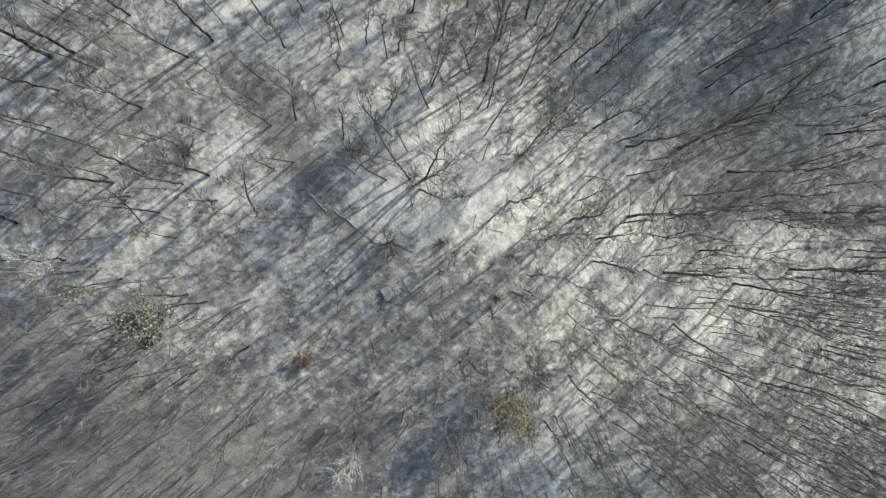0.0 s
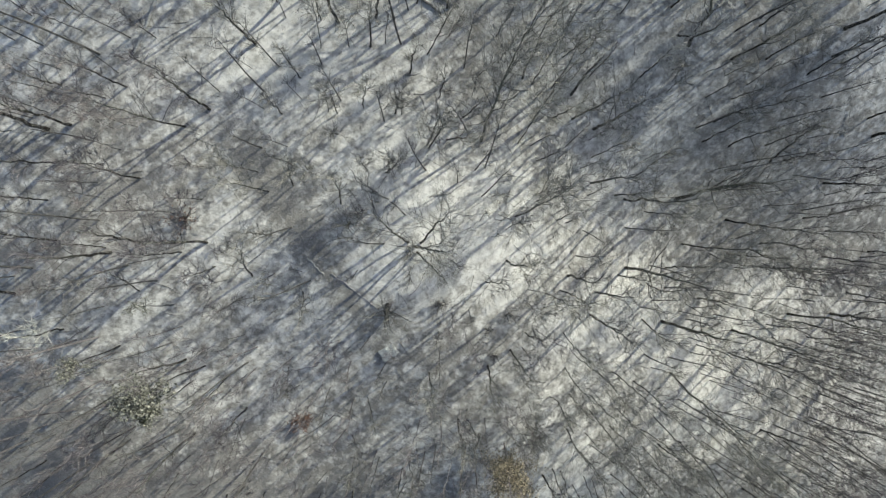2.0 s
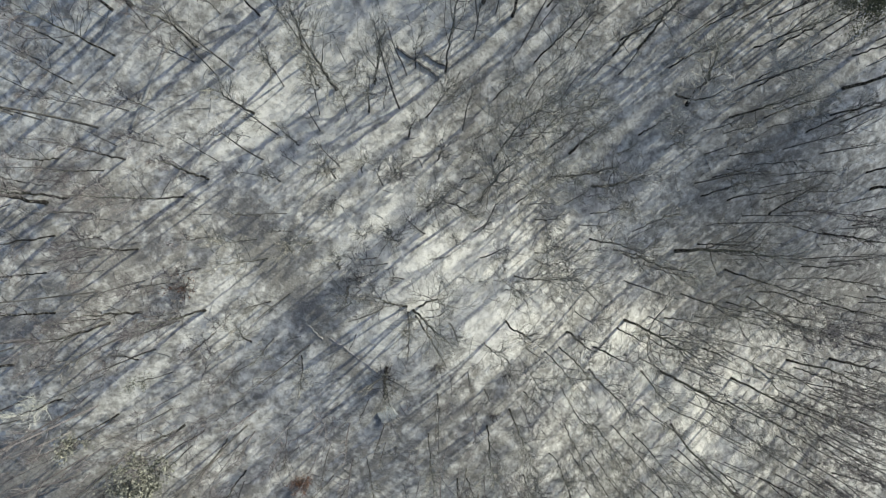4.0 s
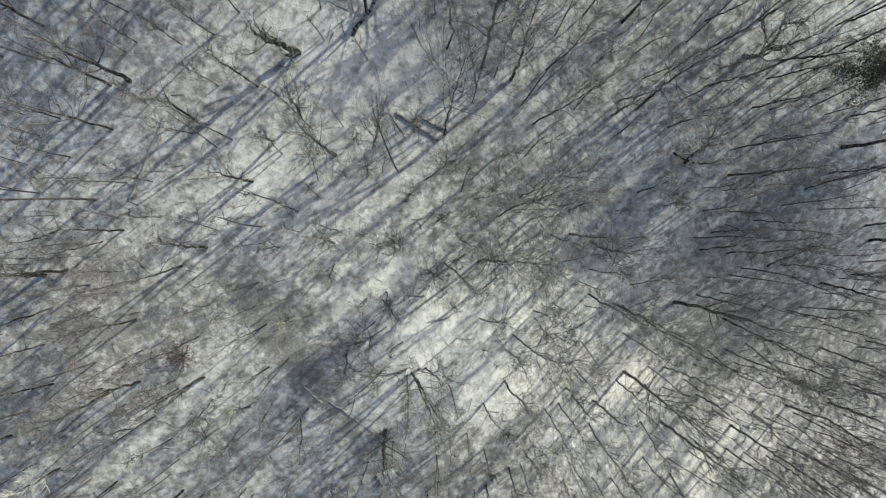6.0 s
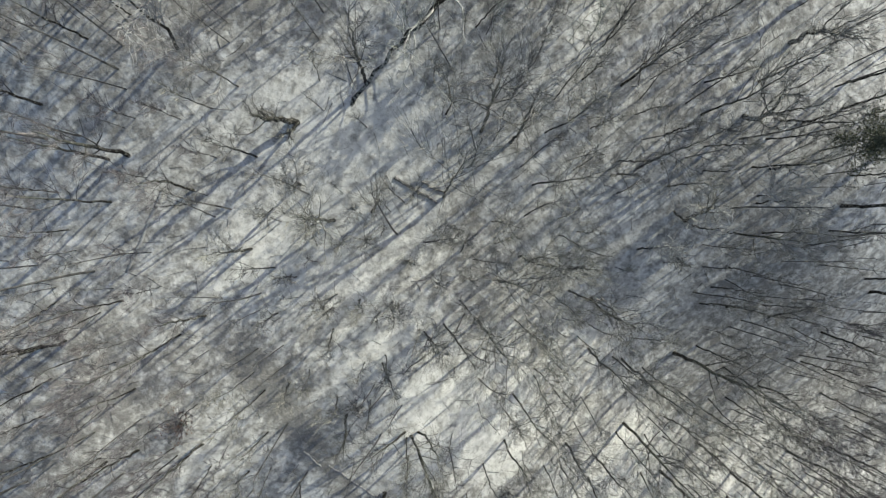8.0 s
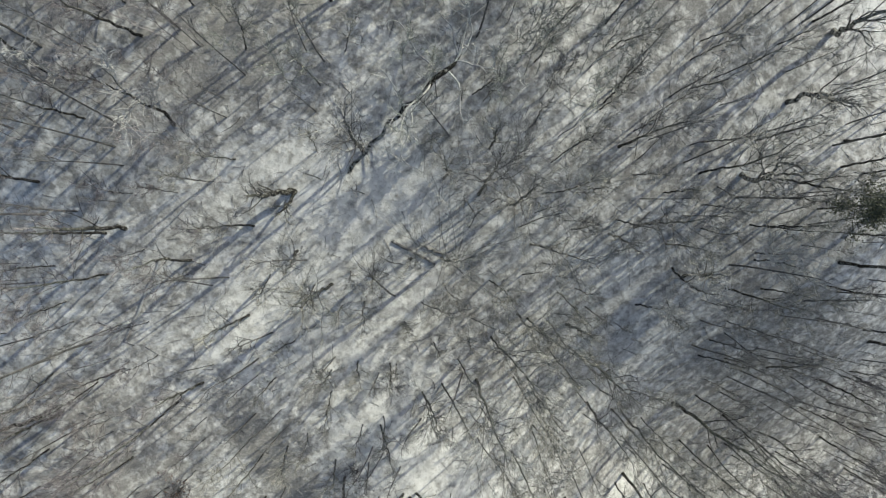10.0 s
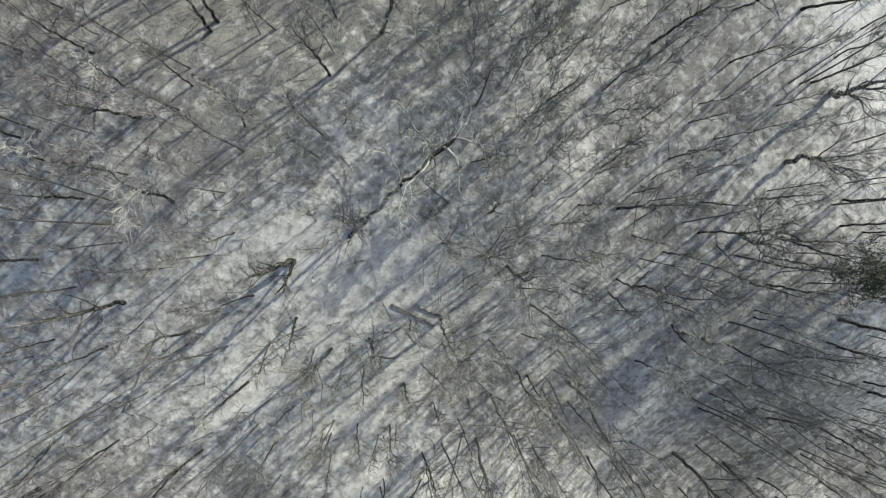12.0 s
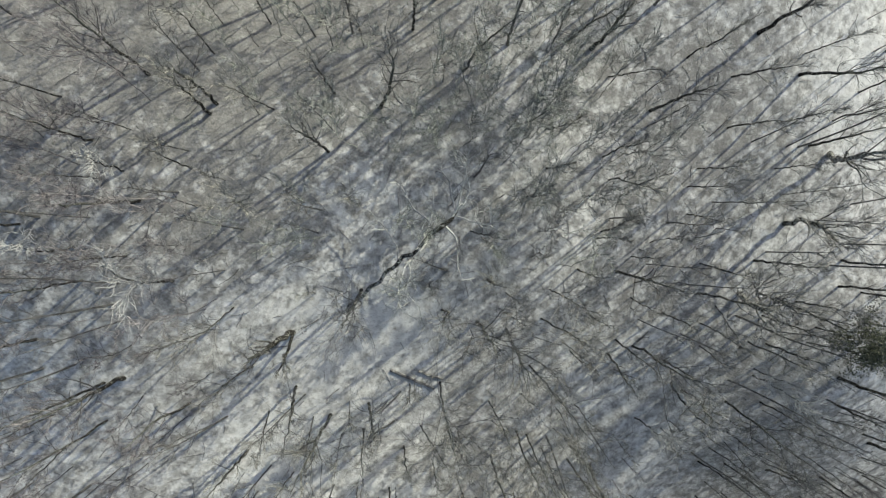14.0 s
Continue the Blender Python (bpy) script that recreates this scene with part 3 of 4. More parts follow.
grow(15.0, 33.6, 14, 23, 1, -4)
grow(7.8, 34.9, 7, 11, -0, 0)
grow(16.2, 34.8, 7, 11, -0, -2)
grow(13.2, 36.3, 7, 11, 0, -3)
grow(17.7, 35.8, 10, 7, 0, -1)
grow(8.3, 36.8, 9, 5, 0, -0)
grow(13.5, 36.8, 8, 15, -1, 4)
grow(10.0, 38.2, 6, 5, 0, -0)
grow(7.8, 39.4, 8, 11, 2, -4)
grow(13.8, 40.7, 9, 11, 4, -11)
grow(8.9, 41.5, 8, 15, 4, -6)
grow(13.3, 42.4, 9, 15, 2, -3)
grow(8.7, 44.3, 7, 11, 9, -8)
grow(7.5, 44.8, 7, 11, 7, -5)
grow(16.9, 45.8, 10, 25, 4, -5)
grow(13.4, 48.2, 7, 11, 13, -14)
grow(19.5, 49.5, 8, 15, 2, -3)
grow(9.3, 50.4, 8, 15, -1, 1)
grow(12.2, 50.1, 11, 31, 2, -2)
grow(10.3, 50.5, 9, 20, 10, -7)
# trees on the eastern slope
grow(49.2, -28.9, 9, 20, 4, 7)
grow(51.8, -28.2, 11, 9, -1, -2)
grow(38.7, -26.6, 11, 9, -0, -1)
grow(41.9, -27.1, 10, 11, 5, 8)
grow(43.2, -26.7, 11, 11, 2, 3)
grow(46.9, -26.3, 8, 9, 1, 2)
grow(33.6, -25.3, 12, 9, -4, -5)
grow(47.2, -25.3, 11, 9, -3, -5)
grow(21.6, -23.5, 11, 9, 1, 1)
grow(24.5, -24.5, 12, 9, -3, -3)
grow(27.1, -24.4, 10, 11, 3, 3)
grow(34.9, -23.8, 9, 9, 2, 2)
grow(30.2, -23.0, 11, 11, -0, -1)
grow(38.8, -22.6, 12, 9, 2, 3)
grow(44.3, -23.0, 11, 9, 0, 1)
grow(20.1, -21.6, 9, 11, 7, 6)
grow(21.8, -21.8, 9, 11, 2, 2)
grow(30.9, -22.2, 9, 9, 0, 0)
grow(34.6, -21.9, 10, 11, 3, 5)
grow(38.2, -21.6, 12, 9, -1, -1)
grow(49.8, -21.7, 9, 9, -1, -3)
grow(24.4, -20.6, 11, 9, 3, 3)
grow(34.7, -20.7, 13, 11, 4, 8)
grow(22.8, -20.3, 13, 11, 1, 1)
grow(27.3, -20.2, 11, 9, -0, -0)
grow(31.8, -20.1, 11, 20, 2, 3)
grow(38.4, -20.3, 9, 11, 2, 4)
grow(24.9, -19.4, 11, 9, 3, 4)
grow(27.5, -18.7, 9, 9, -1, -2)
grow(37.0, -19.2, 11, 11, -0, -1)
grow(34.9, -17.9, 9, 9, -3, -5)
grow(20.7, -17.3, 10, 9, -1, -1)
grow(30.5, -17.5, 10, 9, -1, -1)
grow(40.8, -17.3, 10, 11, 1, 2)
grow(42.6, -17.3, 10, 9, 0, 0)
grow(47.3, -17.2, 11, 11, -4, -9)
grow(21.0, -16.4, 11, 11, 4, 6)
grow(50.0, -16.5, 10, 11, 0, 0)
grow(30.5, -15.1, 9, 11, -2, -3)
grow(40.2, -15.1, 9, 9, 1, 3)
grow(44.7, -15.4, 9, 15, 3, 11)
grow(21.7, -14.3, 12, 15, 0, 1)
grow(34.0, -14.1, 10, 20, 2, 5)
grow(34.9, -14.5, 8, 11, -2, -5)
grow(48.4, -14.4, 11, 11, -1, -2)
grow(26.7, -12.9, 11, 9, -3, -5)
grow(29.1, -12.8, 12, 15, -4, -8)
grow(23.5, -11.8, 9, 9, -2, -4)
grow(43.7, -12.3, 10, 11, -1, -5)
grow(50.9, -12.5, 12, 9, -1, -2)
grow(40.3, -11.1, 10, 11, -1, -2)
grow(42.6, -11.2, 12, 15, 0, 2)
grow(45.9, -10.5, 10, 9, -1, -3)
grow(36.6, -10.0, 9, 11, -1, -3)
grow(44.6, -9.0, 10, 11, -0, -1)
grow(45.6, -8.6, 11, 15, 0, 1)
grow(31.0, -8.4, 9, 9, -1, -4)
grow(41.3, -8.0, 9, 9, -0, -0)
grow(21.2, -6.8, 8, 9, 1, 5)
grow(23.6, -7.5, 19, 20, -2, -6)
grow(28.0, -6.7, 13, 11, 0, 0)
grow(35.7, -7.2, 10, 15, -1, -3)
grow(47.7, -7.4, 10, 9, 0, 1)
grow(30.7, -5.9, 15, 19, 1, 1)
grow(26.9, -4.9, 11, 11, 0, 1)
grow(31.4, -3.6, 18, 24, -0, -1)
grow(36.6, -4.5, 10, 11, -1, -6)
grow(46.8, -3.9, 12, 11, -0, -2)
grow(39.7, -3.0, 10, 15, -0, -2)
grow(20.4, -1.9, 13, 15, -4, -3)
grow(22.8, -2.3, 17, 30, 1, 1)
grow(38.7, -2.1, 18, 24, -0, -1)
grow(44.7, -2.3, 11, 30, 0, 1)
grow(49.8, -1.0, 9, 9, -0, -1)
grow(25.7, -0.4, 8, 9, -1, -10)
grow(27.4, -0.1, 9, 20, -1, -2)
grow(30.7, -0.5, 13, 11, -0, -4)
grow(46.7, 0.1, 11, 15, -0, -3)
grow(23.3, 3.2, 12, 15, 1, 2)
grow(35.3, 3.6, 11, 11, 1, -8)
grow(42.8, 4.3, 12, 20, 0, -5)
grow(28.7, 4.7, 16, 13, -1, -4)
grow(30.8, 4.6, 12, 15, -1, -2)
grow(33.2, 5.2, 17, 15, -4, -8)
grow(48.7, 4.8, 9, 18, 0, -1)
grow(25.1, 5.7, 16, 15, 1, -3)
grow(34.4, 5.7, 12, 20, 0, -3)
grow(42.3, 7.1, 11, 15, -1, -4)
grow(29.7, 8.2, 17, 20, 2, -7)
grow(38.7, 8.4, 9, 15, 1, 3)
grow(20.2, 8.9, 12, 11, 2, -5)
grow(23.6, 10.1, 20, 36, 0, -1)
grow(25.9, 10.8, 13, 15, -1, -2)
grow(28.6, 11.0, 7, 11, 0, -2)
grow(45.4, 11.0, 8, 14, 1, -2)
grow(39.4, 11.9, 10, 22, 1, -8)
grow(26.4, 12.6, 7, 7, -0, -1)
grow(35.5, 12.6, 8, 11, 4, -12)
grow(40.2, 13.3, 6, 7, 2, -7)
grow(42.6, 12.6, 7, 11, 3, 5)
grow(32.4, 13.6, 9, 20, -6, 12)
grow(33.7, 13.8, 8, 11, 1, -3)
grow(37.8, 13.9, 10, 7, 3, -8)
grow(24.9, 15.3, 9, 15, 0, 3)
grow(27.6, 14.9, 10, 15, 0, -0)
grow(31.2, 15.0, 8, 12, 3, 4)
grow(42.4, 16.1, 11, 31, -1, -2)
grow(25.5, 16.9, 9, 12, 1, 0)
grow(26.7, 17.7, 7, 10, 1, -13)
grow(29.1, 18.0, 7, 11, 3, -5)
grow(40.8, 17.5, 9, 20, -0, -1)
grow(20.5, 19.3, 6, 7, -2, -3)
grow(26.6, 18.8, 7, 11, 0, -6)
grow(20.7, 21.1, 8, 7, -13, -14)
grow(23.8, 20.9, 6, 7, 3, -3)
grow(25.5, 20.6, 6, 7, 2, -3)
grow(29.2, 21.0, 9, 7, 0, -3)
grow(32.8, 20.6, 8, 15, 2, 5)
grow(25.8, 21.9, 13, 20, -3, -5)
grow(28.8, 21.8, 10, 15, 0, -3)
grow(34.5, 22.0, 9, 18, -1, -4)
grow(21.9, 22.9, 13, 30, -14, 4)
grow(20.8, 23.9, 9, 20, 3, -13, True)
grow(27.7, 24.4, 9, 14, -0, -7, True)
grow(35.0, 24.1, 11, 31, -0, -1)
grow(27.7, 24.9, 8, 11, -0, -0, True)
grow(22.8, 27.1, 7, 11, -2, -5)
grow(26.9, 27.4, 10, 15, 2, -6)
grow(28.4, 27.2, 9, 20, -1, -2)
grow(35.2, 26.6, 8, 15, 1, -4)
grow(22.7, 29.1, 8, 13, 1, -9)
grow(27.8, 29.7, 8, 15, 7, -8)
grow(24.0, 30.6, 9, 11, -14, -14)
grow(28.9, 31.2, 9, 20, 6, -14)
grow(30.6, 30.8, 8, 15, -0, -3)
grow(35.9, 31.5, 8, 15, -0, -1)
grow(22.2, 31.6, 15, 19, 0, 2)
grow(27.5, 31.6, 9, 20, -3, -8)
grow(34.0, 32.0, 9, 20, 0, 2)
grow(22.2, 34.2, 8, 15, 6, -8)
grow(26.9, 34.3, 9, 20, -0, -3)
grow(34.2, 34.2, 9, 20, 1, -2)
grow(20.7, 38.2, 7, 11, 1, -10)
grow(22.8, 39.1, 13, 11, 1, -5)
grow(20.5, 40.3, 8, 11, 2, -8)
grow(28.9, 39.7, 8, 7, 0, -2)
grow(21.2, 41.7, 7, 11, 2, -6)
grow(27.9, 41.7, 7, 11, 1, -5)
grow(30.7, 43.5, 10, 20, 1, -2)
grow(23.4, 44.7, 8, 15, 4, -9)
grow(28.3, 45.3, 7, 11, 2, -5)
grow(32.5, 45.4, 8, 15, 0, -1)
grow(23.2, 48.4, 8, 15, 6, -12)
grow(34.5, 47.6, 8, 15, -0, 1)
grow(28.9, 48.7, 10, 25, 5, -12)
grow(29.1, 50.2, 7, 11, 3, -7)
grow(25.0, 51.4, 11, 31, 2, -2)


def gnarled_tree(seed, x, y, height, girth, lean):
    """An old oak-like tree with a bent trunk and few heavy crooked limbs."""
    ob = bare_tree("bare_tree", "gnarled old leafless tree with heavy crooked limbs", (SNOWY_BARK, TWIG, SNOWY_BARK), seed, height, girth, lean, 0.30, 0.50, 0.8, 0.16, 8, 2.0, 1.3)
    ob.matrix_world = Matrix.Translation((x, y, on_hill(x, y)))
    planted.append((x, y))
    return ob


gnarled_tree(4720, 32.7, 43.0, 10.5, 0.46, (0.06, -0.12))
gnarled_tree(4722, 25.9, 31.6, 9.5, 0.44, (-0.04, -0.04))
gnarled_tree(4721, 29.2, 37.3, 9.0, 0.42, (-0.02, -0.20))

# slim trees of the stand down in the ravine, past the ones above
slim = random.Random(29)
while len(planted) < 473:
    x, y = slim.uniform(12, 48), slim.uniform(-26, 4)
    if (x > 30 or y < -12 or slim.random() < 0.12) and all(math.hypot(x - a, y - b) > 1.3 for a, b in planted):
        grow(x, y, slim.uniform(10, 16), slim.uniform(8, 14), slim.gauss(0, 3), slim.gauss(-2, 3))


# ---- the brush between them, and the wood that goes on all round ----
def woods(name, label, shapes, count, box, apart, low, high, keep, stem=POLE_BARK, twigs=None):
    """Many trees joined into one mesh: what nobody could count."""
    spots, bark_part, twig_part, made, tries = list(planted), [], [], 0, 0
    while made < count and tries < count * 60:
        tries += 1
        x, y = rng.uniform(box[0], box[1]), rng.uniform(box[2], box[3])
        if rng.random() > keep(x, y) or any((x - a) ** 2 + (y - b) ** 2 < apart**2 for a, b in spots):
            continue
        m = pose(x, y, on_hill(x, y), rng.gauss(0, 3), rng.gauss(0, 3), rng.uniform(0, 360)) @ Matrix.Scale(rng.uniform(low, high), 4)
        turn, move = np.array(m.to_3x3()), np.array(m.translation)
        trunk, single, crown = rng.choice(shapes)
        for c, t in (trunk, *single):
            bark_part.append((c @ turn.T + move, t))
        co = crown[0] @ turn.T + move
        bark_part.append((co, crown[1][: crown[2]]))
        twig_part.append((co, crown[1][crown[2] :]))
        spots.append((x, y))
        made += 1
    co, tris = joined(bark_part + twig_part)
    me = two_barks(raw_mesh(name, co, tris, stem, False), twigs or TWIG, sum(len(t) for _, t in bark_part))
    return tagged(new(name, me), label, "woods", kind="stuff")


brush = [pole_shape(50 + i, rng.uniform(6.0, 11.5), rng.uniform(0.08, 0.15), (rng.uniform(-0.06, 0.06), rng.uniform(-0.06, 0.06)), rng.uniform(0.35, 0.6), rng.uniform(0.13, 0.24)) for i in range(16)]
grown = [tree_shape(70 + i, 13.0, 0.18, (0, 0), 0.36, 0.26, 0.35, 0.05, 0) for i in range(6)]
woods("brush", "thin leafless saplings and brush between the trees", brush, 640, (-36, 54, -34, 58), 0.9, 0.6, 1.25,
      lambda x, y: (0.6 if x > 20 else 0.15) if x > 12 and y < 4 else 0.45 if abs(x) < 14 and 0 < y < 24 else shade_weight(x, y) * (0.14 if y > 38 else 0.2 if y > 29 and x < 16 else 0.4 if x > 24 and y > 22 else 0.26 if y > 28 or x > 22 or x < -20 else 0.2))
thicket = [tree_shape(50 + i, 10.0, 0.05, (rng.uniform(-0.05, 0.05), rng.uniform(-0.05, 0.05)), 0.35, 0.26, 0.45, 0.05, 0) for i in range(8)]
thicket = [(trunk, limbs, (crown[0], crown[1], 0)) for trunk, limbs, crown in thicket]
woods("upper_thicket", "thicket of fine leafless saplings up the slope", thicket, 145, (-14, 14, 31, 68), 0.7, 0.6, 1.25, lambda x, y: 1.0 if y > 42 else 0.45 if y > 36 else 0.15, LICHEN_TWIG, LICHEN_TWIG)
# Twigs in the dimmed plum colour, for the darker west edge
woods("western_thicket", "thicket of leafless saplings, dimmed and tinted plum, up the slope", thicket, 205, (-46, -14, 30, 68), 0.7, 0.6, 1.25, lambda x, y: 1.0 if y > 42 else 0.7, DIM_PLUM_TWIG, DIM_PLUM_TWIG)
# Added a shadow's length sunward, to shade the ground at the leaning tree
woods("slope_thicket", "dense thicket of fine leafless saplings added to shade the slope", thicket, 38, (1, 17, 37, 50), 0.6, 0.8, 1.25, lambda x, y: 1.0 if (x - 9) ** 2 / 49 + (y - 43.5) ** 2 / 30 < 1 else 0.1, LICHEN_TWIG, LICHEN_TWIG)
woods("lower_thicket", "thicket of leafless saplings, dimmed and tinted plum, below the trail", thicket + brush[:4], 220, (-36, 9, -25, 1), 0.7, 0.6, 1.25, lambda x, y: min(1.0, 0.25 - 0.09 * y) * (1.0 if x < -14 else 0.5), DIM_PLUM_TWIG, DIM_PLUM_TWIG)
# Mostly unseen trees, added thickest towards the sun to shade the edges
woods("far_woods", "leafless winter forest mostly out of view, thickest sunward to shade the edges", grown, 120, (-50, 76, -46, 84), 2.4, 0.8, 1.35,
      lambda x, y: 0.0 if -36 < x < 50 and -30 < y < 49 else 1.0 if x > 46 or y > 50 else 0.2)

# ---- evergreens, a tree that kept its brown leaves, shrubs ----
def leaf_material(name, dark, light, rough):
    m, n, l, b = material(name, rough)
    geo = n.new("ShaderNodeNewGeometry")
    tone = ramp(n, l, geo.outputs["Random Per Island"], [(0.0, dark), (1.0, light)])
    l.new(tone, b.inputs["Base Color"])
    b.inputs["Specular IOR Level"].default_value = 0.5
    return m


OLIVE = leaf_material("olive_evergreen_leaves", (0.035, 0.038, 0.026), (0.46, 0.465, 0.39), 0.45)
DARK_GREEN = leaf_material("dark_evergreen_leaves", (0.022, 0.028, 0.016), (0.17, 0.18, 0.105), 0.5)
TAN = leaf_material("withered_tan_leaves", (0.085, 0.074, 0.05), (0.62, 0.55, 0.40), 0.7)
RUSSET = leaf_material("withered_russet_leaves", (0.09, 0.047, 0.03), (0.30, 0.155, 0.095), 0.7)


def leaves(g, points, size):
    """A small folded leaf at each point: two triangles."""
    n = len(points)
    u = unit(g.normal(0, 1, (n, 3)) + [0, 0, 0.2])
    w = unit(np.cross(u, g.normal(0, 1, (n, 3))))
    s = size * g.uniform(0.6, 1.3, (n, 1))
    fold = np.cross(u, w) * s * 0.18
    co = np.stack([points, points + u * s * 0.5 + w * s * 0.34 + fold, points + u * s, points + u * s * 0.5 - w * s * 0.34 + fold], 1).reshape(-1, 3)
    tris = (np.array([[0, 1, 2], [0, 2, 3]])[None] + 4 * np.arange(n)[:, None, None]).reshape(-1, 3)
    return co, tris


def leafy_tree(name, label, seed, x, y, height, spread, depth, leaf, count, mat, lean=(0, 0), clumps=26, girth=0.16):
    """A tree with leaves: trunk, boughs and foliage in uneven clumps."""
    g = np.random.default_rng(seed)
    top = new(name)
    line = wander(g, [(0, 0, -0.4)], [(lean[0], lean[1], 1)], np.array([height * 0.95 + 0.4]), 12, 0.05, 0.02)
    part("trunk", raw_mesh("trunk", *tubes(line, (girth / 2 * np.linspace(1, 0.15, 13))[None], 8), BARK, True), top)
    at = g.uniform(1 - depth / height, 0.97, clumps)
    p, d = along(line, np.zeros(clumps, int), at)
    way = sideways(g, d, 45, 85)
    reach = spread * g.uniform(0.3, 1.0, clumps) * np.sqrt(np.clip((1.03 - at) / (depth / height), 0.15, 1))
    boughs = wander(g, p, way, reach, 4, 0.12, 0.06)
    tagged(part("bough_frame", raw_mesh("bough_frame", *tubes(boughs, np.linspace(0.03, 0.01, 5)[None] * np.ones((clumps, 1)), 4), BARK, True), top), kind="stuff")
    which = g.integers(0, clumps, count)
    q, _ = along(boughs, which, g.uniform(0.35, 1.0, count))
    q = q + g.normal(0, 1, (count, 3)) * np.array([0.11, 0.11, 0.09]) * spread
    tagged(part("foliage", raw_mesh("foliage", *leaves(g, q, leaf), mat, False), top), kind="stuff")
    top.matrix_world = Matrix.Translation((x, y, on_hill(x, y)))
    return tagged(top, label, "tree")


leafy_tree("evergreen_tree", "small olive-green evergreen tree with a ragged crown", 7, -18.9, -4.2, 11.6, 2.5, 4.2, 0.19, 2400, OLIVE, clumps=20)
leafy_tree("evergreen_tree", "thin evergreen tree with sparse olive leaves", 8, -24.6, -2.2, 6.8, 1.7, 2.2, 0.17, 500, OLIVE, clumps=14)
leafy_tree("evergreen_tree", "sparse evergreen sapling with pale olive leaves", 9, -20.6, 0.9, 6.5, 1.4, 2.2, 0.11, 420, OLIVE, clumps=12, girth=0.1)
leafy_tree("evergreen_tree", "dense dark green evergreen tree on the slope", 10, 32.3, 28.6, 10.2, 3.7, 5.6, 0.15, 6500, DARK_GREEN, clumps=26)
# Unseen trees beyond the east edge, added to shade the ravine
for k, (x, y, h) in enumerate(((40.5, 26.5, 10.5), (45.0, 31.0, 12.0))):
    leafy_tree("evergreen_tree", "loose dark green evergreen added out of view to shade the ravine", 12 + k, x, y, h, 4.2, h * 0.75, 0.2, 950, DARK_GREEN, clumps=36)
# Dark crown put in for the shaded hollow by the olive evergreen
leafy_tree("evergreen_tree", "low dark evergreen standing in for shade beside a taller olive one", 17, -19.9, -5.4, 8.0, 1.2, 2.0, 0.14, 1100, DARK_GREEN, clumps=16, girth=0.1)
leafy_tree("leaf_holding_tree", "young tree that kept its withered tan leaves", 11, 6.2, -14.3, 8.4, 3.7, 4.6, 0.16, 7000, TAN, clumps=30)


def shrub(seed, x, y, height, spread, stems, label, mat=None, leaf_mat=None, leaf_count=0):
    """A bush of many thin stems from one foot."""
    g = np.random.default_rng(seed)
    top = new("shrub")
    out = g.normal(0, 1, (stems, 3)) * [spread / height, spread / height, 0] + [0, 0, 1.0]
    stem = wander(g, np.zeros((stems, 3)) + g.normal(0, 0.12, (stems, 3)) * [1, 1, 0] - [0, 0, 0.1], out, height * g.uniform(0.6, 1.1, stems), 5, 0.16, 0.02)
    tagged(part("stem_cluster", raw_mesh("stem_cluster", *tubes(stem, np.linspace(0.022, 0.008, 6)[None] * np.ones((stems, 1)), 4), mat or BARK, False), top), kind="stuff")
    m = stems * 14
    which = g.integers(0, stems, m)
    q, e = along(stem, which, g.uniform(0.2, 1.0, m))
    fine = wander(g, q, sideways(g, e, 25, 75), height * g.uniform(0.12, 0.35, m), 2, 0.25, 0.05)
    tagged(part("twig_mass", raw_mesh("twig_mass", *tubes(fine, np.linspace(0.011, 0.006, 3)[None] * np.ones((m, 1)), 3), mat or DIM_PLUM_TWIG, False), top), kind="stuff")
    if leaf_count:
        q, _ = along(fine, g.integers(0, m, leaf_count), g.uniform(0.2, 1, leaf_count))
        tagged(part("foliage", raw_mesh("foliage", *leaves(g, q, 0.14), leaf_mat, False), top), kind="stuff")
    top.matrix_world = Matrix.Translation((x, y, on_hill(x, y)))
    return tagged(top, label, "shrub", "shrubs")


GREY_BUSH = "leafless grey-brown bush of fine twigs"
shrub(21, -4.3, -0.1, 2.2, 1.2, 22, GREY_BUSH)
shrub(22, 0.0, 0.6, 1.6, 0.7, 16, GREY_BUSH)
bushy = bare_tree("sapling", "round-crowned young tree of dense brownish twigs", (BARK, TWIG, BRUSH_BARK), 4713, 6.6, 0.09, (0.02, -0.03), 0.20, 0.44, 4.5, 0.04, 3)
bushy.matrix_world = Matrix.Translation((7.6, -10.0, on_hill(7.6, -10.0)))
shrub(24, 6.1, -0.4, 1.7, 0.9, 16, GREY_BUSH)
shrub(25, -6.5, 7.9, 2.0, 1.0, 18, GREY_BUSH)
shrub(26, -19.2, 7.5, 2.2, 1.1, 22, "leafless bush with a few russet leaves", leaf_mat=RUSSET, leaf_count=160)
shrub(27, -11.5, -9.4, 2.1, 0.6, 18, "upright bush with withered russet leaves", leaf_mat=RUSSET, leaf_count=900)
shrub(28, 4.9, -4.2, 1.3, 0.6, 14, GREY_BUSH)


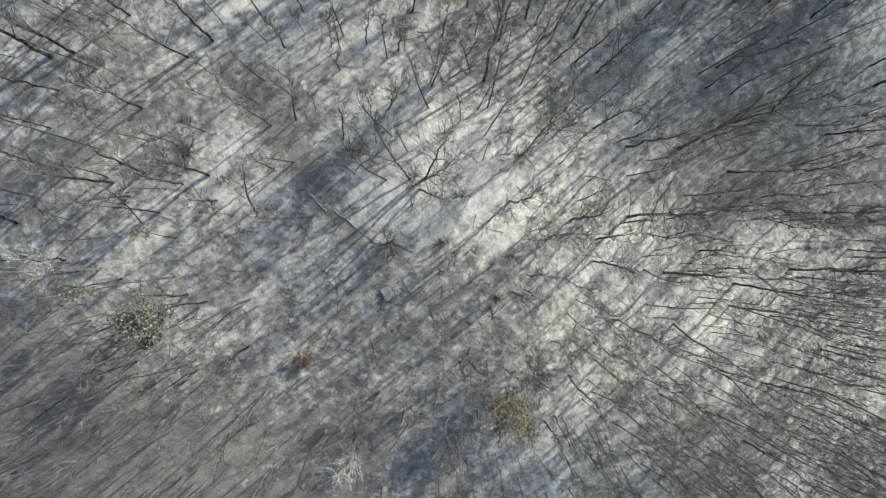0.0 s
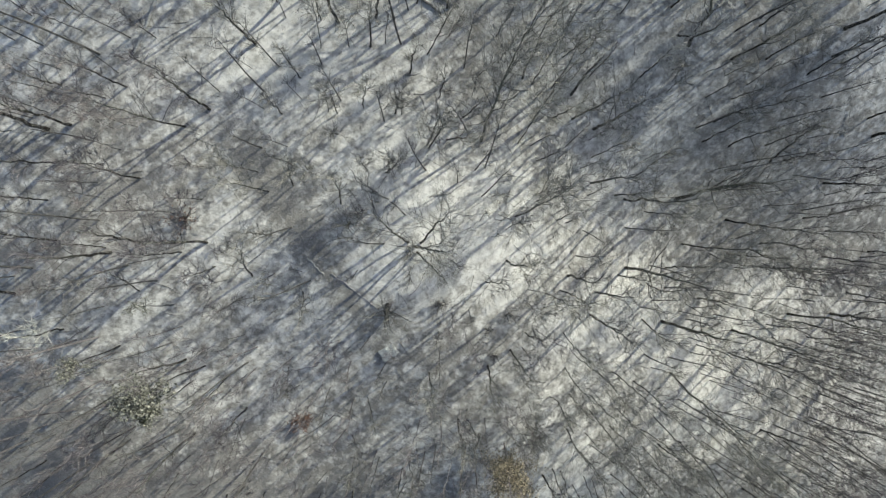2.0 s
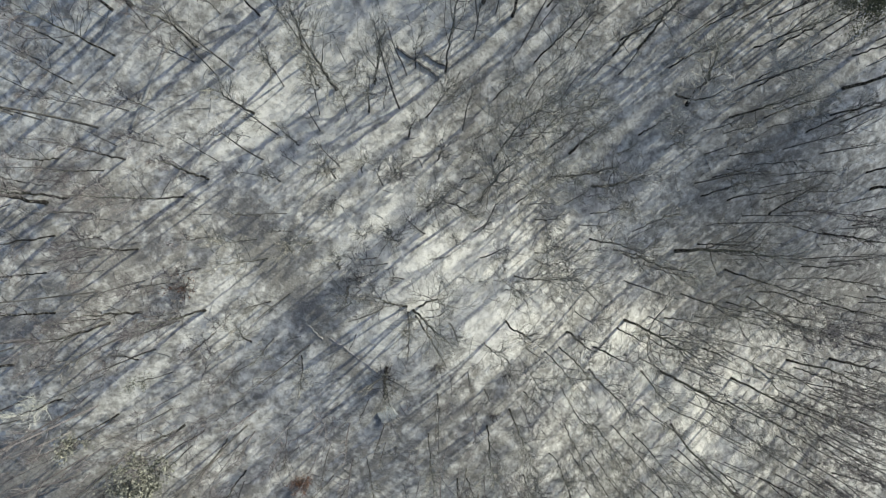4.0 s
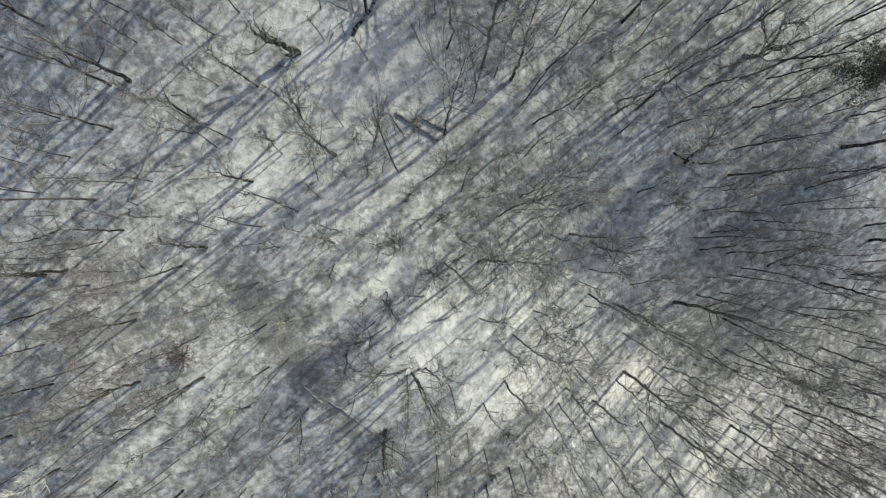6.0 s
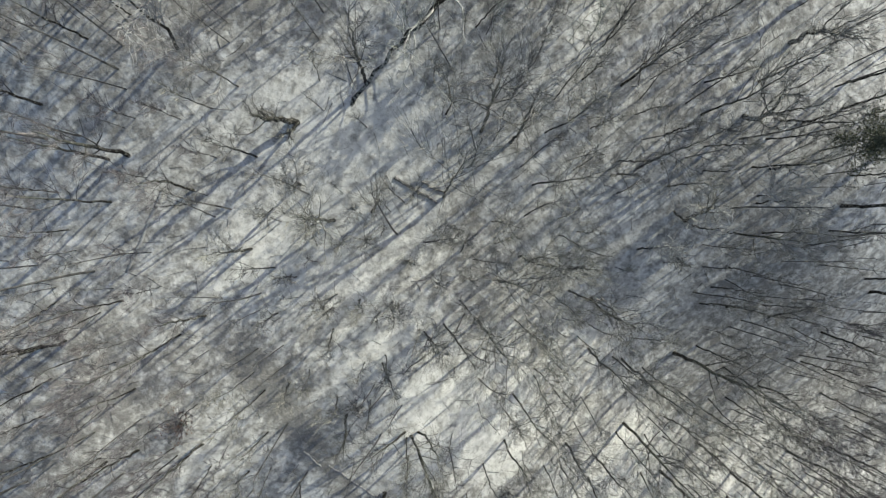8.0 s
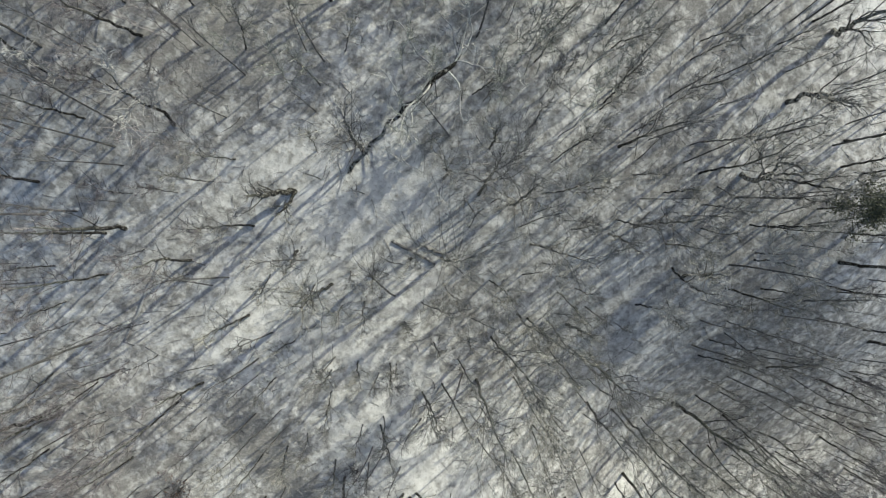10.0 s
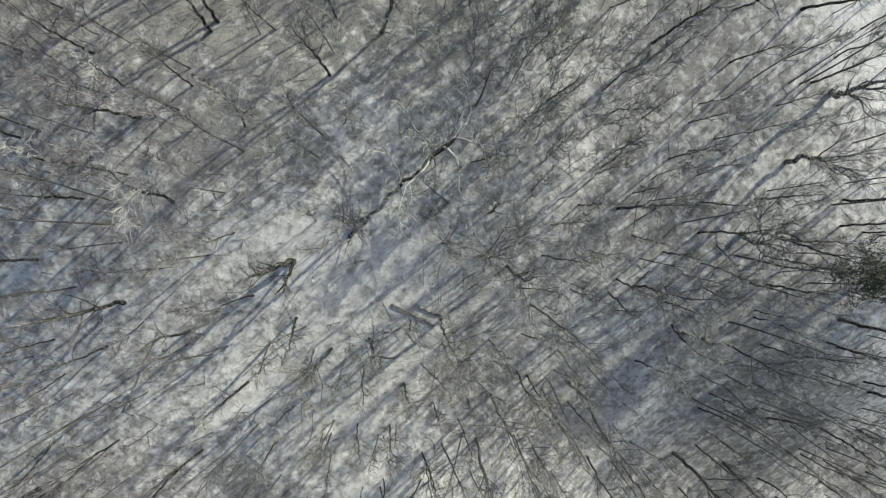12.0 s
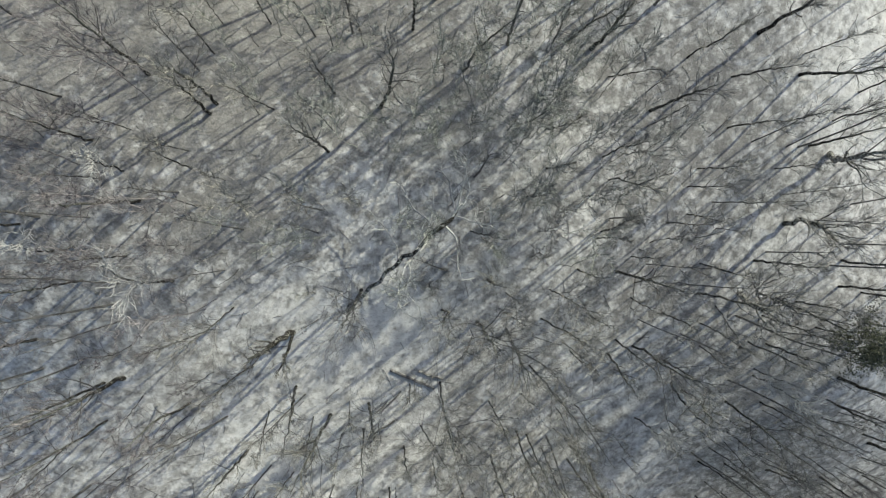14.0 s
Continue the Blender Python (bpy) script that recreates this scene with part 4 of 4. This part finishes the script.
# ---- fallen logs, a stone, the leaning tree ----
def fallen_log(seed, a, b, girth, mat, label, stubs=2):
    g = np.random.default_rng(seed)
    a, b = np.array([*a, on_hill(*a) + girth * 0.4]), np.array([*b, on_hill(*b) + girth * 0.4])
    f = np.linspace(0, 1, 9)[:, None]
    line = a + (b - a) * f
    line[:, 2] = [on_hill(x, y) + girth * 0.38 for x, y in line[:, :2]]
    line[1:-1, :2] += g.normal(0, 0.04, (7, 2))
    top = new("fallen_log")
    part("stem", raw_mesh("stem", *tubes(np.concatenate([line, line[-1:] + (line[-1:] - line[-2:-1]) * 0.02])[None], (girth / 2 * np.r_[np.linspace(1, 0.72, 9), 0.6])[None], 10), mat, True), top)
    n = max(stubs, 1)
    q, e = along(line[None], np.zeros(n, int), g.uniform(0.25, 0.9, n))
    way = sideways(g, e, 45, 70)
    way[:, 2] = np.abs(way[:, 2]) * 0.6 + 0.1
    for k in range(n):
        w = wander(g, q[k : k + 1], way[k : k + 1], np.array([g.uniform(0.5, 1.3)]), 4, 0.15, 0.0)
        part("branch_stub", raw_mesh("branch_stub", *tubes(w, (girth * 0.16 * np.linspace(1, 0.3, 5))[None], 5), mat, True), top)
    return tagged(top, label, "log", "fallen logs")


WEATHERED = bark("weathered_grey_wood", (0.10, 0.098, 0.092), (0.36, 0.355, 0.34), 4.0, (0.7, 0.7, 0.68))
fallen_log(31, (-3.1, 26.2), (0.2, 24.3), 0.26, WEATHERED, "long weathered fallen log lying in snow")
fallen_log(32, (-1.0, 25.9), (0.9, 25.1), 0.22, WEATHERED, "short weathered fallen log lying in snow")
fallen_log(33, (-19.0, 24.9), (-22.1, 19.1), 0.24, PALE, "long pale fallen trunk on the slope", 3)
fallen_log(34, (-8.7, 3.2), (-5.0, 0.2), 0.10, PALE, "thin pale fallen trunk beside the bare trail")
fallen_log(35, (-10.6, 4.5), (-9.3, 3.1), 0.12, PALE, "short pale fallen branch beside the bare trail", 1)
fallen_log(36, (34.2, -2.4), (36.9, -4.4), 0.26, PALE, "grey fallen log in the ravine")


def flat_stone(x, y, w, d, h, turn, label):
    g = np.random.default_rng(5)
    bm = bmesh.new()
    bmesh.ops.create_cube(bm, size=1.0)
    bmesh.ops.scale(bm, vec=(w, d, h), verts=bm.verts)
    bmesh.ops.subdivide_edges(bm, edges=bm.edges, cuts=3, use_grid_fill=True)
    for v in bm.verts:
        v.co += Vector(g.normal(0, 0.025, 3).tolist())
    bmesh.ops.bevel(bm, geom=[e for e in bm.edges if e.calc_face_angle(0) > 0.9], offset=0.05, segments=2, affect="EDGES")
    me = bpy.data.meshes.new("flat_stone")
    bm.to_mesh(me)
    bm.free()
    me.materials.append(STONE)
    ob = new("flat_stone", me)
    ob.matrix_world = pose(x, y, on_hill(x, y) + h * 0.3, 4, -3, turn)
    return tagged(ob, label, "stone")


STONE = bark("pale_grey_stone", (0.42, 0.44, 0.46), (0.62, 0.64, 0.66), 2.0)
flat_stone(-4.3, -3.5, 1.35, 1.05, 0.35, 35, "pale flat stone slab half in snow")

def leaning_tree(seed, x, y, rise, run):
    """An old tree bent far over: a thick dark trunk whose pale crooked dead branches spread to all sides of its upper end."""
    g = np.random.default_rng(seed)
    steps = 14
    f = np.linspace(0, 1, steps + 1)
    line = np.stack([run[0] * f**1.1, run[1] * f**1.1, -0.3 + (rise + 0.3) * np.sin(f * math.pi / 2)], -1)
    line[1:] += g.normal(0, 0.11, (steps, 3))
    top = new("bare_tree")
    girth = np.interp(f, [0, 0.1, 0.6, 0.85, 1], [0.26, 0.13, 0.14, 0.19, 0.08])
    part("trunk", raw_mesh("trunk", *tubes(line[None, :9], girth[None, :9], 9), SNOWY_BARK, True), top)
    part("upper_trunk", raw_mesh("upper_trunk", *tubes(line[None, 7:], girth[None, 7:], 9), BURRED_BARK, True), top, "black burred upper trunk")
    at = np.array([0.52, 0.60, 0.68, 0.76, 0.82, 0.88, 0.92, 0.95, 0.97, 0.985])
    turn = np.radians([112, -62, 80, -95, 130, -40, 62, -8, 100, 35])
    n = len(at)
    p, _ = along(line[None], np.zeros(n, int), at)
    length = g.uniform(3.4, 5.0, n)
    limbs = wander(g, p, np.stack([np.cos(turn), np.sin(turn), np.full(n, 0.25)], -1), length, 11, 0.20, 0.0)
    lr = np.linspace(0.072, 0.030, 12)[None] * g.uniform(0.8, 1.15, (n, 1))
    for k in range(n):
        part("limb", raw_mesh("limb", *tubes(limbs[k : k + 1], lr[k : k + 1], 5), PALE, True), top)
    m = 74
    which = g.integers(0, n, m)
    q, e = along(limbs, which, g.uniform(0.2, 1.0, m))
    sub = wander(g, q, sideways(g, e, 30, 75), g.uniform(0.7, 1.9, m), 5, 0.3, 0.0)
    pieces = [tubes(sub, np.linspace(0.036, 0.020, 6)[None] * g.uniform(0.8, 1.2, (m, 1)), 3)]
    m2 = 230
    q, e = along(sub, g.integers(0, m, m2), g.uniform(0.15, 1.0, m2))
    fine = wander(g, q, sideways(g, e, 25, 75), g.uniform(0.25, 0.8, m2), 3, 0.3, 0.02)
    pieces.append(tubes(fine, np.linspace(0.024, 0.013, 4)[None] * np.ones((m2, 1)), 3))
    tagged(part("crown", raw_mesh("crown", *joined(pieces), PALE, False), top), kind="stuff")
    top.matrix_world = Matrix.Translation((x, y, on_hill(x, y)))
    return tagged(top, "old leaning tree with pale spreading dead branches", "tree", "bare trees of the wood")


leaning_tree(4711, -6.1, 31.1, 5.0, (8.4, 7.0))


def forked_tree(x, y, label, stems):
    """Several stems from one foot: for each its seed, height, girth and lean."""
    top = new("bare_tree")
    for seed, height, girth, lean in stems:
        trunk, single, crown = tree_shape(seed, height, girth, lean, 0.42, 0.32, 0.7, 0.05, 3, 1.2, 1.1)
        part("trunk", raw_mesh("trunk", *trunk, BARK, True), top)
        for limb in single:
            part("limb", raw_mesh("limb", *limb, BRUSH_BARK, True), top)
        tagged(part("crown", two_barks(raw_mesh("crown", *crown[:2], BRUSH_BARK, False), TWIG, crown[2]), top), kind="stuff")
    top.matrix_world = Matrix.Translation((x, y, on_hill(x, y)))
    return tagged(top, label, "tree", "bare trees of the wood")


forked_tree(-9.8, 29.8, "forked tree with two thick dark leaning stems", ((4712, 7.5, 0.46, (-0.16, -0.14)), (4714, 6.0, 0.26, (0.05, -0.35))))


# ---- fallen sticks on the snow ----
def sticks(count):
    g = np.random.default_rng(3)
    x, y = g.uniform(-34, 48, count), g.uniform(-30, 54, count)
    a = g.uniform(0, 6.3, count)
    line = wander(g, np.stack([x, y, np.zeros(count)], 1), np.stack([np.cos(a), np.sin(a), np.zeros(count)], 1), g.uniform(0.5, 2.2, count), 4, 0.16, 0.0)
    line[:, :, 2] = hill(line[:, :, 0], line[:, :, 1]) + 0.06
    me = raw_mesh("fallen_sticks", *tubes(line, np.linspace(0.022, 0.009, 5)[None] * g.uniform(0.6, 1.4, (count, 1)), 4), TWIG, True)
    return tagged(new("fallen_sticks", me), "broken twigs and sticks scattered on snow", "sticks", kind="stuff")


sticks(1600)
